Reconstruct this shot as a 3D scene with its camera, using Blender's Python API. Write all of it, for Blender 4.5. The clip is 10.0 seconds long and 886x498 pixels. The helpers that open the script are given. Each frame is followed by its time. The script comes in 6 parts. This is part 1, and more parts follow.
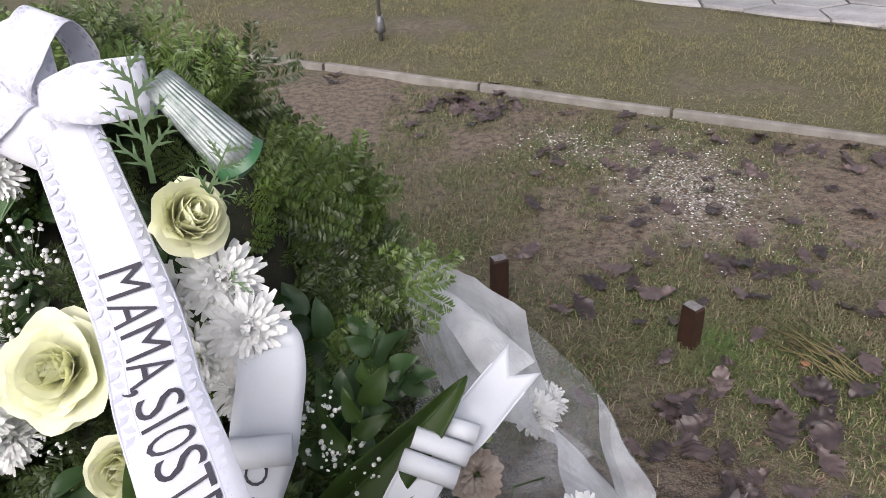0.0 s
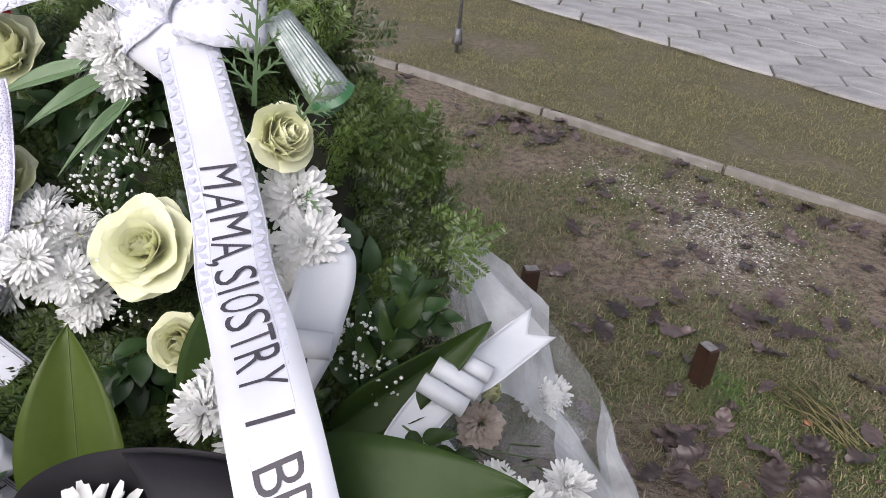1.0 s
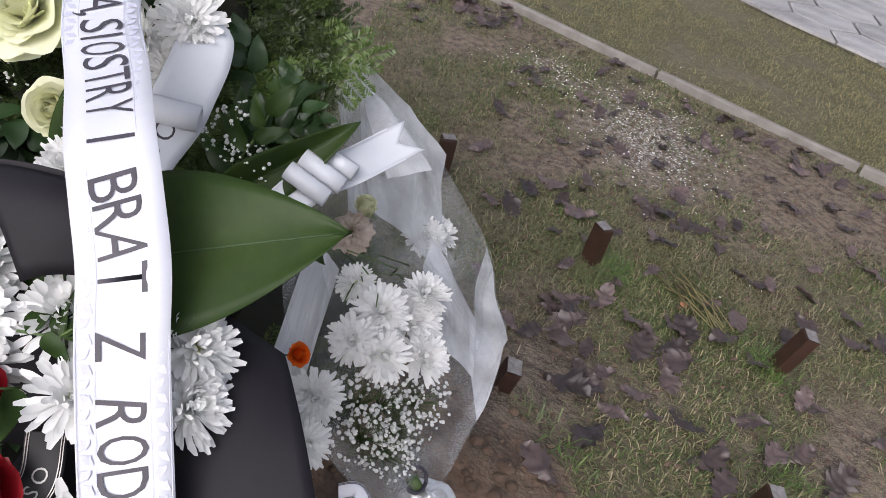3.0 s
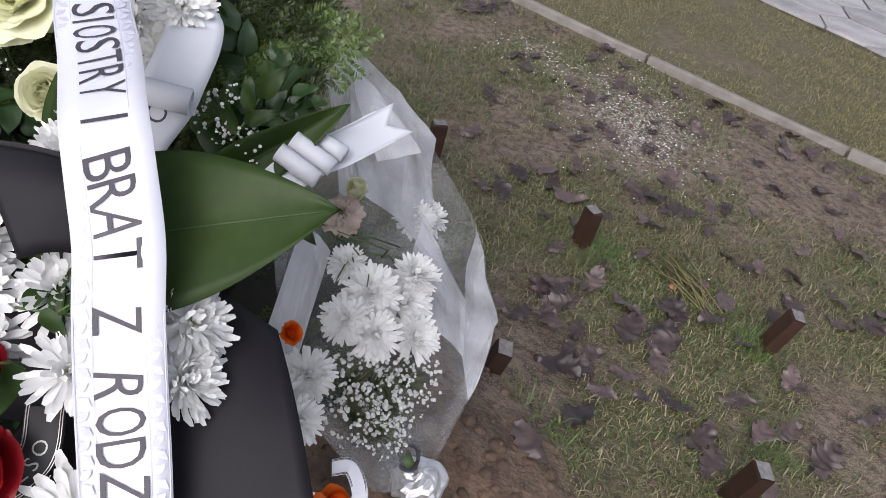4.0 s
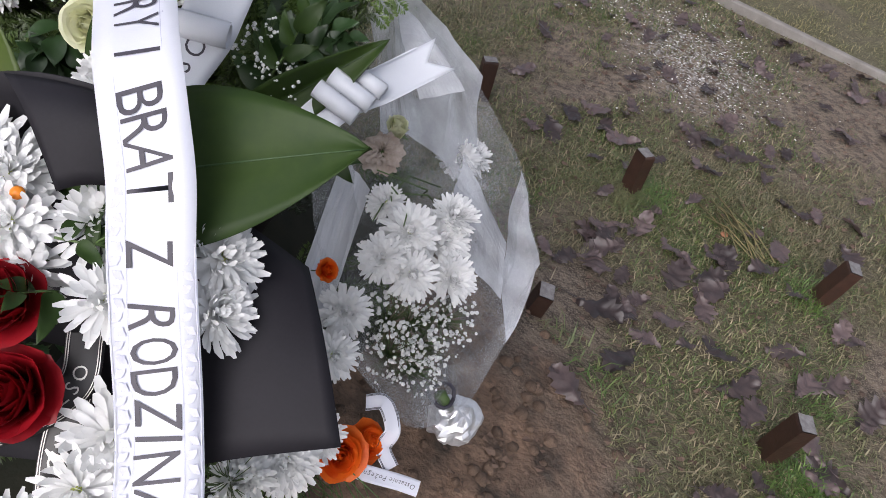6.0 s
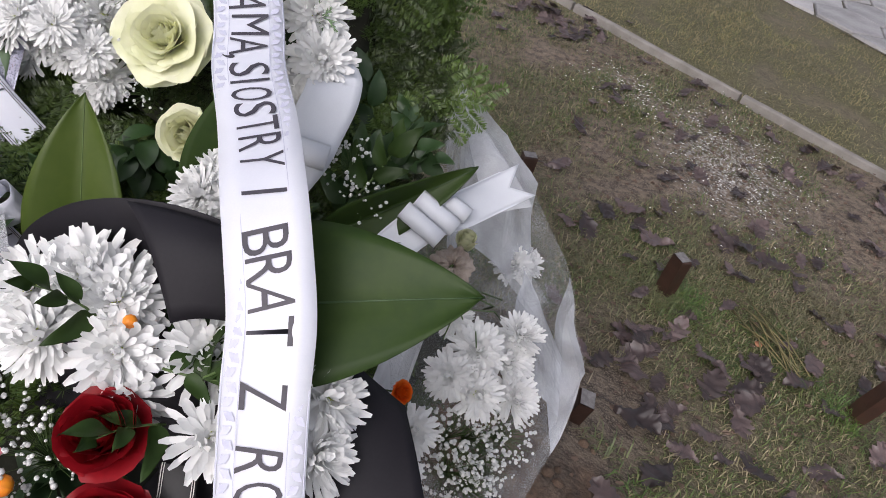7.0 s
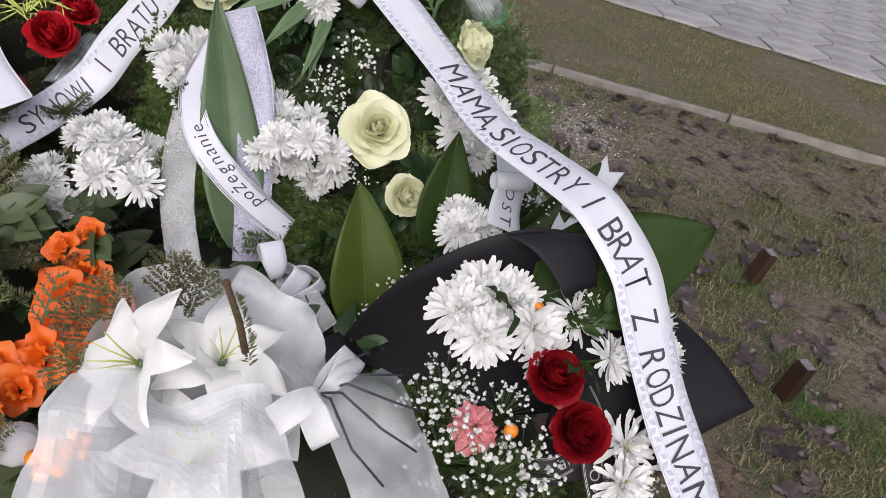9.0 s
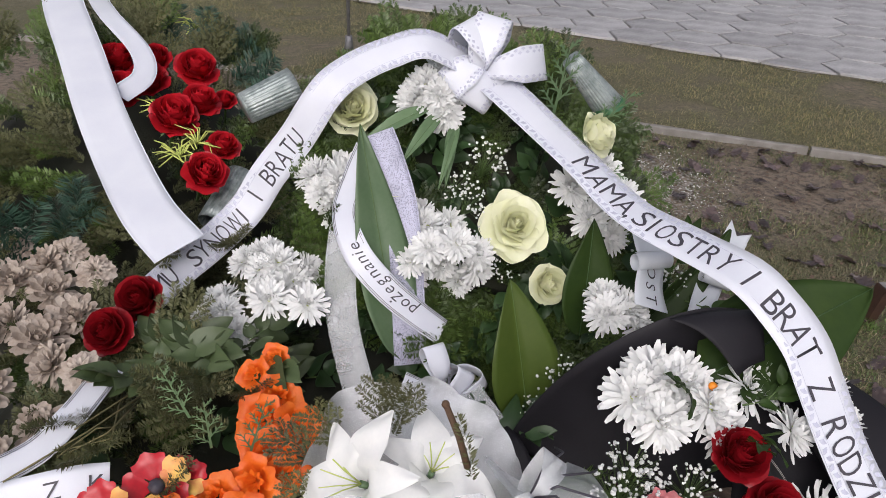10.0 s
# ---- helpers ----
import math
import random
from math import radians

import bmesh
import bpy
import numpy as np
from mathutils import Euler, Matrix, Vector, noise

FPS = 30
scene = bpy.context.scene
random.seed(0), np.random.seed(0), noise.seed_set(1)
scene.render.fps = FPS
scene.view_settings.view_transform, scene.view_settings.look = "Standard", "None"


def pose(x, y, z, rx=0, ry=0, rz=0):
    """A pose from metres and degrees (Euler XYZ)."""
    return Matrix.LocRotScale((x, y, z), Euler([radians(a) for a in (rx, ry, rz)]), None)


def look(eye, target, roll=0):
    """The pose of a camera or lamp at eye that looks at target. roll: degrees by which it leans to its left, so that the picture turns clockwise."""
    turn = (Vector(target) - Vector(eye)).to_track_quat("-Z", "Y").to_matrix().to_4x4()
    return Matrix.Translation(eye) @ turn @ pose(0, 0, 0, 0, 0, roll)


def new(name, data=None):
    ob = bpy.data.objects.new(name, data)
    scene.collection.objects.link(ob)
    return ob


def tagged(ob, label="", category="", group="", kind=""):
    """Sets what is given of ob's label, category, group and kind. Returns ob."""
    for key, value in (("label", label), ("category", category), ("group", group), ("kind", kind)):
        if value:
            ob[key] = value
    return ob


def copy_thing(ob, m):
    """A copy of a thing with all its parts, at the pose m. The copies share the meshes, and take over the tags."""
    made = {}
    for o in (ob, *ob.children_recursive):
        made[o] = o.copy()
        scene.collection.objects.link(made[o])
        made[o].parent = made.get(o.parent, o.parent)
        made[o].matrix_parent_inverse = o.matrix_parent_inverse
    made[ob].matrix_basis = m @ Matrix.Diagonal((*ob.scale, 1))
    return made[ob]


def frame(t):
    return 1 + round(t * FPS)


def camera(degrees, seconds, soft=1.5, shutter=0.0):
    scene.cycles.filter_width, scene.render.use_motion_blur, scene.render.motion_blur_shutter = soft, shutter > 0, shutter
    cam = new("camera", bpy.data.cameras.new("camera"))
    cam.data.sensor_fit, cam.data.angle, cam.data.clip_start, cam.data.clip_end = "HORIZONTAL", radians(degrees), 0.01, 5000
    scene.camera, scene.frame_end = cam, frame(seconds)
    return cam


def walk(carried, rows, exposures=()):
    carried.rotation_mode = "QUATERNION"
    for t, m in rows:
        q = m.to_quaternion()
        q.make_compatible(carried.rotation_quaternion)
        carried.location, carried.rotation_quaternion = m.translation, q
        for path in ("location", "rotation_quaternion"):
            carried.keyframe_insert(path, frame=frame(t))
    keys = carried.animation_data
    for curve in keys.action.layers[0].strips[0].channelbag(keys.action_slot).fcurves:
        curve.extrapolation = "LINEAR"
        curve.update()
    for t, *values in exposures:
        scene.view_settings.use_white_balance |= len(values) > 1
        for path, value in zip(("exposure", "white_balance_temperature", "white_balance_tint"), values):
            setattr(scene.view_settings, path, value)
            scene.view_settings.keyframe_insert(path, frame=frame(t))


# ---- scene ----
cam = camera(61.2, 10.0, 0.85)
PATH = [
    (0, (0.07, -0.052, 1.361), (0.017, 1.653, 0.318), -3.0),
    (0.5, (0.064, -0.148, 1.349), (-0.046, 1.622, 0.423), 2.1),
    (1, (0.064, -0.181, 1.346), (-0.08, 1.548, 0.351), 6.4),
    (1.5, (0.084, -0.225, 1.331), (-0.02, 1.483, 0.295), 10.3),
    (2, (0.127, -0.24, 1.325), (0.102, 1.448, 0.253), 12.8),
    (2.5, (0.162, -0.263, 1.292), (0.194, 1.379, 0.15), 15.7),
    (4, (0.188, -0.298, 1.297), (0.272, 1.294, 0.09), 16.4),
    (4.5, (0.196, -0.33, 1.289), (0.261, 1.235, 0.046), 18.3),
    (5, (0.224, -0.365, 1.284), (0.229, 1.021, -0.158), 18.6),
    (5.5, (0.217, -0.325, 1.297), (0.206, 1.1, -0.106), 14.6),
    (5.7, (0.217, -0.300, 1.290), (0.205, 1.139, -0.102), 14.8),
    (6.8, (0.117, -0.272, 1.334), (0.107, 1.293, 0.096), 19.2),
    (7, (0.092, -0.261, 1.329), (0.028, 1.315, 0.099), 18.1),
    (7.5, (0.003, -0.265, 1.341), (-0.295, 1.349, 0.198), 13.1),
    (8, (-0.136, -0.317, 1.32), (-0.137, 1.359, 0.229), 14.2),
    (8.5, (-0.277, -0.427, 1.335), (-0.098, 1.241, 0.246), 10.7),
    (9, (-0.534, -0.581, 1.409), (-0.039, 1.016, 0.312), 12.3),
    (9.5, (-0.642, -0.564, 1.403), (-0.157, 1.004, 0.26), 6.0),
    (10, (-0.679, -0.569, 1.469), (-0.35, 1.141, 0.486), 2.7),
]
walk(cam, [(t, look(eye, target, roll)) for t, eye, target, roll in PATH], [(0, 0.80, 6500, 15), (0.6, 0.66, 6450, 15), (2.5, 0.65, 6350, 15), (5.5, 0.66, 6220, 15), (7.5, 0.38, 6420, 16), (10, 0.30, 6450, 14)])
SKY, SUN = 0.11, 1.0

# ---- world and sun: overcast late autumn ----
world = bpy.data.worlds.new("overcast_sky")
scene.world = world
world.use_nodes = True
wn, wl = world.node_tree.nodes, world.node_tree.links
sky = wn.new("ShaderNodeTexSky")
sky.sky_type, sky.sun_disc = "NISHITA", False
sky.sun_elevation, sky.sun_rotation = radians(35), radians(200)
sky.air_density, sky.dust_density = 1.0, 4.0
grey = wn.new("ShaderNodeHueSaturation")
grey.inputs["Saturation"].default_value = 0.38
wl.new(sky.outputs[0], grey.inputs["Color"])
wl.new(grey.outputs[0], wn["Background"].inputs["Color"])
wn["Background"].inputs["Strength"].default_value = SKY
sun = new("sun", bpy.data.lights.new("sun", "SUN"))
sun.data.energy, sun.data.angle, sun.data.color = SUN, radians(40), (1.0, 0.97, 0.95)
sun.matrix_basis = look((-2, -5, 6), (0, 0.5, 0))


# ---- letter outlines ----
def glyphs(chars):
    """Flat meshes of single letters, one unit high."""
    made = {}
    for ch in sorted(set(chars)):
        cu = bpy.data.curves.new("glyph", "FONT")
        cu.body, cu.size, cu.resolution_u, cu.offset = ch, 1.0, 3, -.004
        made[ch] = new("glyph", cu)
    dg = bpy.context.evaluated_depsgraph_get()
    out = {}
    for ch, ob in made.items():
        me = bpy.data.meshes.new_from_object(ob.evaluated_get(dg))
        out[ch] = ([tuple(x.co) for x in me.vertices], [tuple(p.vertices) for p in me.polygons])
        bpy.data.meshes.remove(me)
    for ob in made.values():
        cu = ob.data
        bpy.data.objects.remove(ob)
        bpy.data.curves.remove(cu)
    return out


GLYPHS = glyphs("MAMA,SIOSTRYIBRATZRODZINAMIEMUSYNOWIBRATUOSTATNIEpożegnanieOstatniePożegnanieZK")


# ---- materials ----
def mat(name, a, b=None, rough=0.6, scale=30.0, fine=250.0, bump=0.15, metal=0.0, sheen=0.0, trans=0.0, sub=0.0, spec=0.5, vary=0.0, coat=0.0):
    """A surface with colour a broken up by colour b at two scales, and fine relief."""
    m = bpy.data.materials.new(name)
    m.use_nodes = True
    n, l = m.node_tree.nodes, m.node_tree.links
    p = n["Principled BSDF"]
    b = b or tuple(c * 0.7 for c in a)
    tc = n.new("ShaderNodeTexCoord")
    n1, n2 = n.new("ShaderNodeTexNoise"), n.new("ShaderNodeTexNoise")
    n1.inputs["Scale"].default_value, n1.inputs["Detail"].default_value = scale, 4
    n2.inputs["Scale"].default_value, n2.inputs["Detail"].default_value = fine, 3
    for k in (n1, n2):
        l.new(tc.outputs["Object"], k.inputs["Vector"])
    add = n.new("ShaderNodeMath")
    add.operation = "MULTIPLY_ADD"
    add.inputs[1].default_value = 0.35
    l.new(n2.outputs["Fac"], add.inputs[0])
    l.new(n1.outputs["Fac"], add.inputs[2])
    ramp = n.new("ShaderNodeMapRange")
    ramp.inputs["From Min"].default_value, ramp.inputs["From Max"].default_value = 0.45, 0.9
    l.new(add.outputs[0], ramp.inputs["Value"])
    mix = n.new("ShaderNodeMix")
    mix.data_type = "RGBA"
    mix.inputs["A"].default_value, mix.inputs["B"].default_value = (*a, 1), (*b, 1)
    l.new(ramp.outputs[0], mix.inputs["Factor"])
    out = mix.outputs["Result"]
    if vary:
        info, hsv, mr = n.new("ShaderNodeObjectInfo"), n.new("ShaderNodeHueSaturation"), n.new("ShaderNodeMapRange")
        mr.inputs["To Min"].default_value, mr.inputs["To Max"].default_value = 1 - vary, 1 + vary
        l.new(info.outputs["Random"], mr.inputs["Value"])
        l.new(mr.outputs[0], hsv.inputs["Value"])
        l.new(out, hsv.inputs["Color"])
        out = hsv.outputs[0]
    l.new(out, p.inputs["Base Color"])
    p.inputs["Roughness"].default_value, p.inputs["Metallic"].default_value = rough, metal
    p.inputs["Specular IOR Level"].default_value = spec
    p.inputs["Coat Weight"].default_value = coat
    p.inputs["Sheen Weight"].default_value = sheen
    if bump:
        bp = n.new("ShaderNodeBump")
        bp.inputs["Strength"].default_value, bp.inputs["Distance"].default_value = bump, 0.002
        l.new(add.outputs[0], bp.inputs["Height"])
        l.new(bp.outputs[0], p.inputs["Normal"])
    if trans:
        tr, ms = n.new("ShaderNodeBsdfTranslucent"), n.new("ShaderNodeMixShader")
        ms.inputs[0].default_value = trans
        l.new(out, tr.inputs["Color"])
        l.new(p.outputs[0], ms.inputs[1])
        l.new(tr.outputs[0], ms.inputs[2])
        l.new(ms.outputs[0], n["Material Output"].inputs["Surface"])
    return m


def film(name, colour, clear, rough=0.12, drops=0.5, scale=260.0, weave=0.0, relief=0.1):
    """A thin see-through sheet, partly covered by droplets or threads."""
    m = mat(name, colour, tuple(c * 0.9 for c in colour), rough, 45, 400, relief, spec=0.6)
    n, l = m.node_tree.nodes, m.node_tree.links
    p = n["Principled BSDF"]
    tc = n.new("ShaderNodeTexCoord")
    if weave:
        uv = n.new("ShaderNodeTexVoronoi")
        uv.inputs["Scale"].default_value = scale
        l.new(tc.outputs["Object"], uv.inputs["Vector"])
        src, lo, hi = uv.outputs["Distance"], 0.25, 0.55
    else:
        uv = n.new("ShaderNodeTexVoronoi")
        uv.inputs["Scale"].default_value = scale
        l.new(tc.outputs["Object"], uv.inputs["Vector"])
        src, lo, hi = uv.outputs["Distance"], 0.42, 0.18
    mr = n.new("ShaderNodeMapRange")
    mr.inputs["From Min"].default_value, mr.inputs["From Max"].default_value = lo, hi
    mr.inputs["To Min"].default_value, mr.inputs["To Max"].default_value = 1 - clear, min(1.0, 1 - clear + drops)
    l.new(src, mr.inputs["Value"])
    big = n.new("ShaderNodeTexNoise")
    big.inputs["Scale"].default_value, big.inputs["Detail"].default_value = 9, 5
    l.new(tc.outputs["Object"], big.inputs["Vector"])
    mm = n.new("ShaderNodeMath")
    mm.operation = "MULTIPLY"
    bm2 = n.new("ShaderNodeMapRange")
    bm2.inputs["From Min"].default_value, bm2.inputs["From Max"].default_value = 0.35, 0.65
    bm2.inputs["To Min"].default_value, bm2.inputs["To Max"].default_value = 0.55, 1.25
    l.new(big.outputs["Fac"], bm2.inputs["Value"])
    l.new(mr.outputs[0], mm.inputs[0])
    l.new(bm2.outputs[0], mm.inputs[1])
    l.new(mm.outputs[0], p.inputs["Alpha"])
    return m


M_WHITE = mat("white_petal", (0.90, 0.90, 0.89), (0.82, 0.83, 0.83), 0.55, 40, 200, 0.05, trans=0.25)
M_CREAM = mat("cream_petal", (0.87, 0.87, 0.68), (0.80, 0.82, 0.54), 0.5, 25, 160, 0.08, trans=0.25)
M_RED = mat("red_petal", (0.30, 0.006, 0.012), (0.19, 0.003, 0.008), 0.42, 25, 200, 0.12, trans=0.1)
M_BRIGHT = mat("bright_red_cloth", (0.55, 0.015, 0.025), (0.38, 0.01, 0.02), 0.35, 30, 300, 0.2)
M_ORANGE = mat("orange_petal", (0.90, 0.21, 0.015), (0.80, 0.12, 0.01), 0.5, 30, 200, 0.1, trans=0.3)
M_PINK = mat("pink_petal", (0.72, 0.28, 0.29), (0.62, 0.18, 0.2), 0.55, 30, 200, 0.1, trans=0.2)
M_OLDPINK = mat("faded_pink_petal", (0.56, 0.49, 0.43), (0.33, 0.26, 0.21), 0.7, 30, 200, 0.1, trans=0.15)
M_YELLOW = mat("yellow_petal", (0.8, 0.55, 0.12), (0.7, 0.2, 0.1), 0.55, 28, 150, 0.1)
M_DISC = mat("flower_disc", (0.62, 0.66, 0.2), (0.45, 0.55, 0.12), 0.7, 80, 500, 0.4)
M_STEM = mat("stem_green", (0.09, 0.15, 0.04), (0.06, 0.10, 0.03), 0.55, 30, 300, 0.1)
M_LEAF = mat("leaf_green", (0.022, 0.052, 0.016), (0.036, 0.072, 0.024), 0.45, 18, 120, 0.15, trans=0.12, vary=0.35)
M_GLOSS = mat("glossy_leaf", (0.018, 0.040, 0.009), (0.036, 0.062, 0.013), 0.48, 9, 90, 0.25, trans=0.08, vary=0.2, spec=0.2)
M_PALELEAF = mat("pale_leaf", (0.11, 0.19, 0.09), (0.16, 0.24, 0.13), 0.45, 20, 150, 0.1, trans=0.2, vary=0.25)
M_GREYLEAF = mat("grey_green_leaf", (0.042, 0.066, 0.024), (0.066, 0.09, 0.034), 0.5, 16, 120, 0.15, vary=0.25)
M_FIR = mat("fir_needles", (0.024, 0.050, 0.010), (0.088, 0.135, 0.025), 0.42, 14, 200, 0.0, vary=0.6)
M_PINE = mat("blue_pine_needles", (0.03, 0.075, 0.05), (0.05, 0.11, 0.075), 0.5, 14, 200, 0.0, vary=0.3)
M_OLIVE = mat("olive_twig", (0.075, 0.085, 0.03), (0.11, 0.11, 0.045), 0.6, 14, 200, 0.0, vary=0.35)
M_BARK = mat("twig_bark", (0.10, 0.055, 0.03), (0.06, 0.035, 0.02), 0.8, 60, 400, 0.4)
# filling of wreaths and heap: near-black colour stands for deep shade in gaps
M_SHADEFILL = mat("shade_black_filling", (0.010, 0.013, 0.006), (0.020, 0.019, 0.010), 0.9, 22, 160, 0.8)
M_SATIN = mat("white_satin", (0.78, 0.80, 0.87), (0.71, 0.73, 0.82), 0.38, 14, 700, 0.05, sheen=0.3, trans=0.15)
M_ORGANZA = mat("pale_grey_satin", (0.72, 0.75, 0.80), (0.64, 0.67, 0.73), 0.4, 14, 700, 0.05, sheen=0.2, trans=0.2)
M_OLIVELEAF = mat("olive_leaf", (0.05, 0.085, 0.012), (0.075, 0.11, 0.02), 0.42, 9, 90, 0.15, trans=0.12, spec=0.35)
M_PRINT = mat("lavender_print", (0.47, 0.48, 0.61), (0.57, 0.58, 0.69), 0.5, 120, 500, 0.0)
M_INK = mat("black_ink", (0.035, 0.032, 0.045), (0.06, 0.055, 0.07), 0.55, 60, 300, 0.0)
M_SILVERINK = mat("silver_ink", (0.62, 0.60, 0.56), (0.5, 0.48, 0.45), 0.35, 60, 300, 0.0, metal=0.4)
M_BLACKRIB = mat("black_satin", (0.012, 0.011, 0.012), (0.02, 0.018, 0.018), 0.4, 20, 400, 0.1)
M_PAPER = mat("black_paper", (0.010, 0.009, 0.012), (0.015, 0.014, 0.018), 0.62, 10, 300, 0.08, spec=0.22)
M_TISSUE = mat("white_tissue", (0.82, 0.83, 0.85), (0.7, 0.71, 0.74), 0.6, 12, 150, 0.3, trans=0.3)
M_CLEAR = film("wet_cellophane", (0.80, 0.82, 0.84), 0.90, 0.05, 0.60, 520.0, relief=.5)
M_FROST = film("frosted_cellophane", (0.80, 0.82, 0.86), 0.42, 0.22, 0.22, 700.0, relief=.5)
M_NET = film("white_net", (0.84, 0.86, 0.89), 0.46, 0.3, 0.30, 800.0, relief=.8)
M_TULLE = film("white_tulle", (0.74, 0.76, 0.79), 0.68, 0.4, 0.35, 650.0, relief=.8)
M_SHEET = film("white_cellophane", (0.80, 0.82, 0.86), 0.46, 0.2, 0.15, 900.0, relief=.5)
M_LILAC = film("lilac_mesh", (0.52, 0.52, 0.66), 0.55, 0.5, 0.45, 420.0, weave=1.0)
M_SILVER = mat("silver_plastic", (0.42, 0.46, 0.46), (0.16, 0.20, 0.19), 0.38, 60, 500, 0.4, metal=0.45)
M_FOIL = mat("silver_foil", (0.80, 0.81, 0.83), (0.62, 0.62, 0.64), 0.3, 30, 200, 0.6, metal=0.6)
M_GREENPL = mat("green_plastic", (0.03, 0.12, 0.045), (0.05, 0.16, 0.07), 0.35, 30, 200, 0.1)
M_PEG = mat("stained_wood", (0.050, 0.023, 0.015), (0.028, 0.014, 0.010), 0.5, 35, 220, 0.5, vary=0.2)
M_PEGTOP = mat("weathered_end_grain", (0.26, 0.25, 0.25), (0.11, 0.10, 0.10), 0.7, 60, 300, 0.5)
M_DEAD = mat("dead_leaf", (0.050, 0.036, 0.037), (0.092, 0.065, 0.062), 0.42, 25, 160, 0.3, vary=0.55)
M_LITTER = mat("leaf_crumbs", (0.075, 0.045, 0.032), (0.15, 0.10, 0.07), 0.7, 30, 200, 0.2)
M_CONC = mat("kerb_concrete", (0.26, 0.245, 0.23), (0.17, 0.155, 0.14), 0.85, 12, 200, 0.6, vary=0.08)
M_PAVER = mat("paver_concrete", (0.42, 0.41, 0.42), (0.23, 0.225, 0.225), 0.6, 5, 60, 0.6, vary=0.12)
M_JOINT = mat("joint_sand", (0.13, 0.115, 0.09), (0.09, 0.085, 0.06), 0.95, 20, 200, 0.5)
M_FLAKE = mat("white_lime_grains", (0.75, 0.75, 0.73), (0.6, 0.6, 0.58), 0.9, 50, 300, 0.0)
M_STONE = mat("white_stone", (0.74, 0.74, 0.78), (0.6, 0.6, 0.64), 0.5, 30, 200, 0.3)
M_BERRY = mat("orange_berry", (0.85, 0.30, 0.02), (0.75, 0.18, 0.01), 0.3, 40, 200, 0.05)
M_FADED = mat("faded_orange_petal", (0.42, 0.20, 0.11), (0.30, 0.13, 0.07), 0.6, 40, 200, 0.1)
M_DRYSTALK = mat("dry_stalk", (0.20, 0.16, 0.07), (0.11, 0.11, 0.05), 0.8, 40, 200, 0.2)
M_IRON = mat("grey_iron", (0.22, 0.22, 0.23), (0.13, 0.13, 0.14), 0.5, 40, 200, 0.2, metal=0.6)
M_CLOD = mat("clay_clod", (0.16, 0.105, 0.07), (0.08, 0.055, 0.04), 0.9, 30, 200, 0.6, vary=0.25)


# ---- mesh helpers ----
class Shape:
    """Vertices and faces gathered for one mesh."""
    def __init__(self):
        self.v, self.f = [], []

    def grid(self, fn, nu, nv):
        k = len(self.v)
        for j in range(nv + 1):
            for i in range(nu + 1):
                self.v.append(tuple(fn(i / nu, j / nv)))
        for j in range(nv):
            for i in range(nu):
                a = k + j * (nu + 1) + i
                self.f.append((a, a + 1, a + nu + 2, a + nu + 1))
        return self

    def tube(self, pts, r0, r1=None, n=6, cap=True):
        r1 = r0 if r1 is None else r1
        k, m = len(self.v), len(pts)
        pts = [Vector(p) for p in pts]
        for i, p in enumerate(pts):
            d = (pts[min(i + 1, m - 1)] - pts[max(i - 1, 0)]).normalized()
            a = d.orthogonal().normalized() if i == 0 else (a - d * a.dot(d)).normalized()
            b = d.cross(a)
            r = r0 + (r1 - r0) * i / max(1, m - 1)
            for j in range(n):
                t = 2 * math.pi * j / n
                self.v.append(tuple(p + a * (r * math.cos(t)) + b * (r * math.sin(t))))
        for i in range(m - 1):
            for j in range(n):
                q = k + i * n
                self.f.append((q + j, q + (j + 1) % n, q + n + (j + 1) % n, q + n + j))
        if cap:
            self.f.append(tuple(k + j for j in reversed(range(n))))
            self.f.append(tuple(k + (m - 1) * n + j for j in range(n)))
        return self

    def ball(self, c, r, nu=8, nv=5, squash=1.0):
        return self.grid(lambda u, v: (c[0] + r * math.cos(2 * math.pi * u) * math.sin(math.pi * v), c[1] + r * math.sin(2 * math.pi * u) * math.sin(math.pi * v),
                                       c[2] - squash * r * math.cos(math.pi * v)), nu, nv)

    def mesh(self, name, material, smooth=True):
        me = bpy.data.meshes.new(name)
        me.from_pydata(self.v, [], self.f)
        me.materials.append(material)
        if smooth:
            me.polygons.foreach_set("use_smooth", [True] * len(me.polygons))
        me.update()
        return me


def part(name, shape, material, parent, label="", m=None, smooth=True):
    me = shape if isinstance(shape, bpy.types.Mesh) else shape.mesh(name, material, smooth)
    ob = new(name, me)
    ob.parent = parent
    if m is not None:
        ob.matrix_basis = m
    if label:
        ob["label"] = label
    return ob


def thing(name, label, category, group="", m=None, kind=""):
    ob = tagged(new(name), label, category, group, kind)
    ob.empty_display_size = 0.02
    if m is not None:
        ob.matrix_basis = m
    return ob


def solid(ob, t):
    md = ob.modifiers.new("thickness", "SOLIDIFY")
    md.thickness, md.offset = t, 0
    return ob


def aim(p, n, spin=0.0, s=1.0):
    """A pose at p whose z axis points along n, turned by spin degrees about it."""
    q = Vector(n).normalized().to_track_quat("Z", "Y")
    return Matrix.Translation(p) @ q.to_matrix().to_4x4() @ pose(0, 0, 0, 0, 0, spin) @ Matrix.Diagonal((s, s, s, 1))


def along(p, d, up=(0, 0, 1), s=1.0):
    """A pose at p whose y axis points along d and whose z axis leans to up."""
    y = Vector(d).normalized()
    x = y.cross(Vector(up))
    x = x.normalized() if x.length > 1e-5 else y.orthogonal().normalized()
    z = x.cross(y)
    return Matrix.Translation(p) @ Matrix((x, y, z)).transposed().to_4x4() @ Matrix.Diagonal((s, s, s, 1))


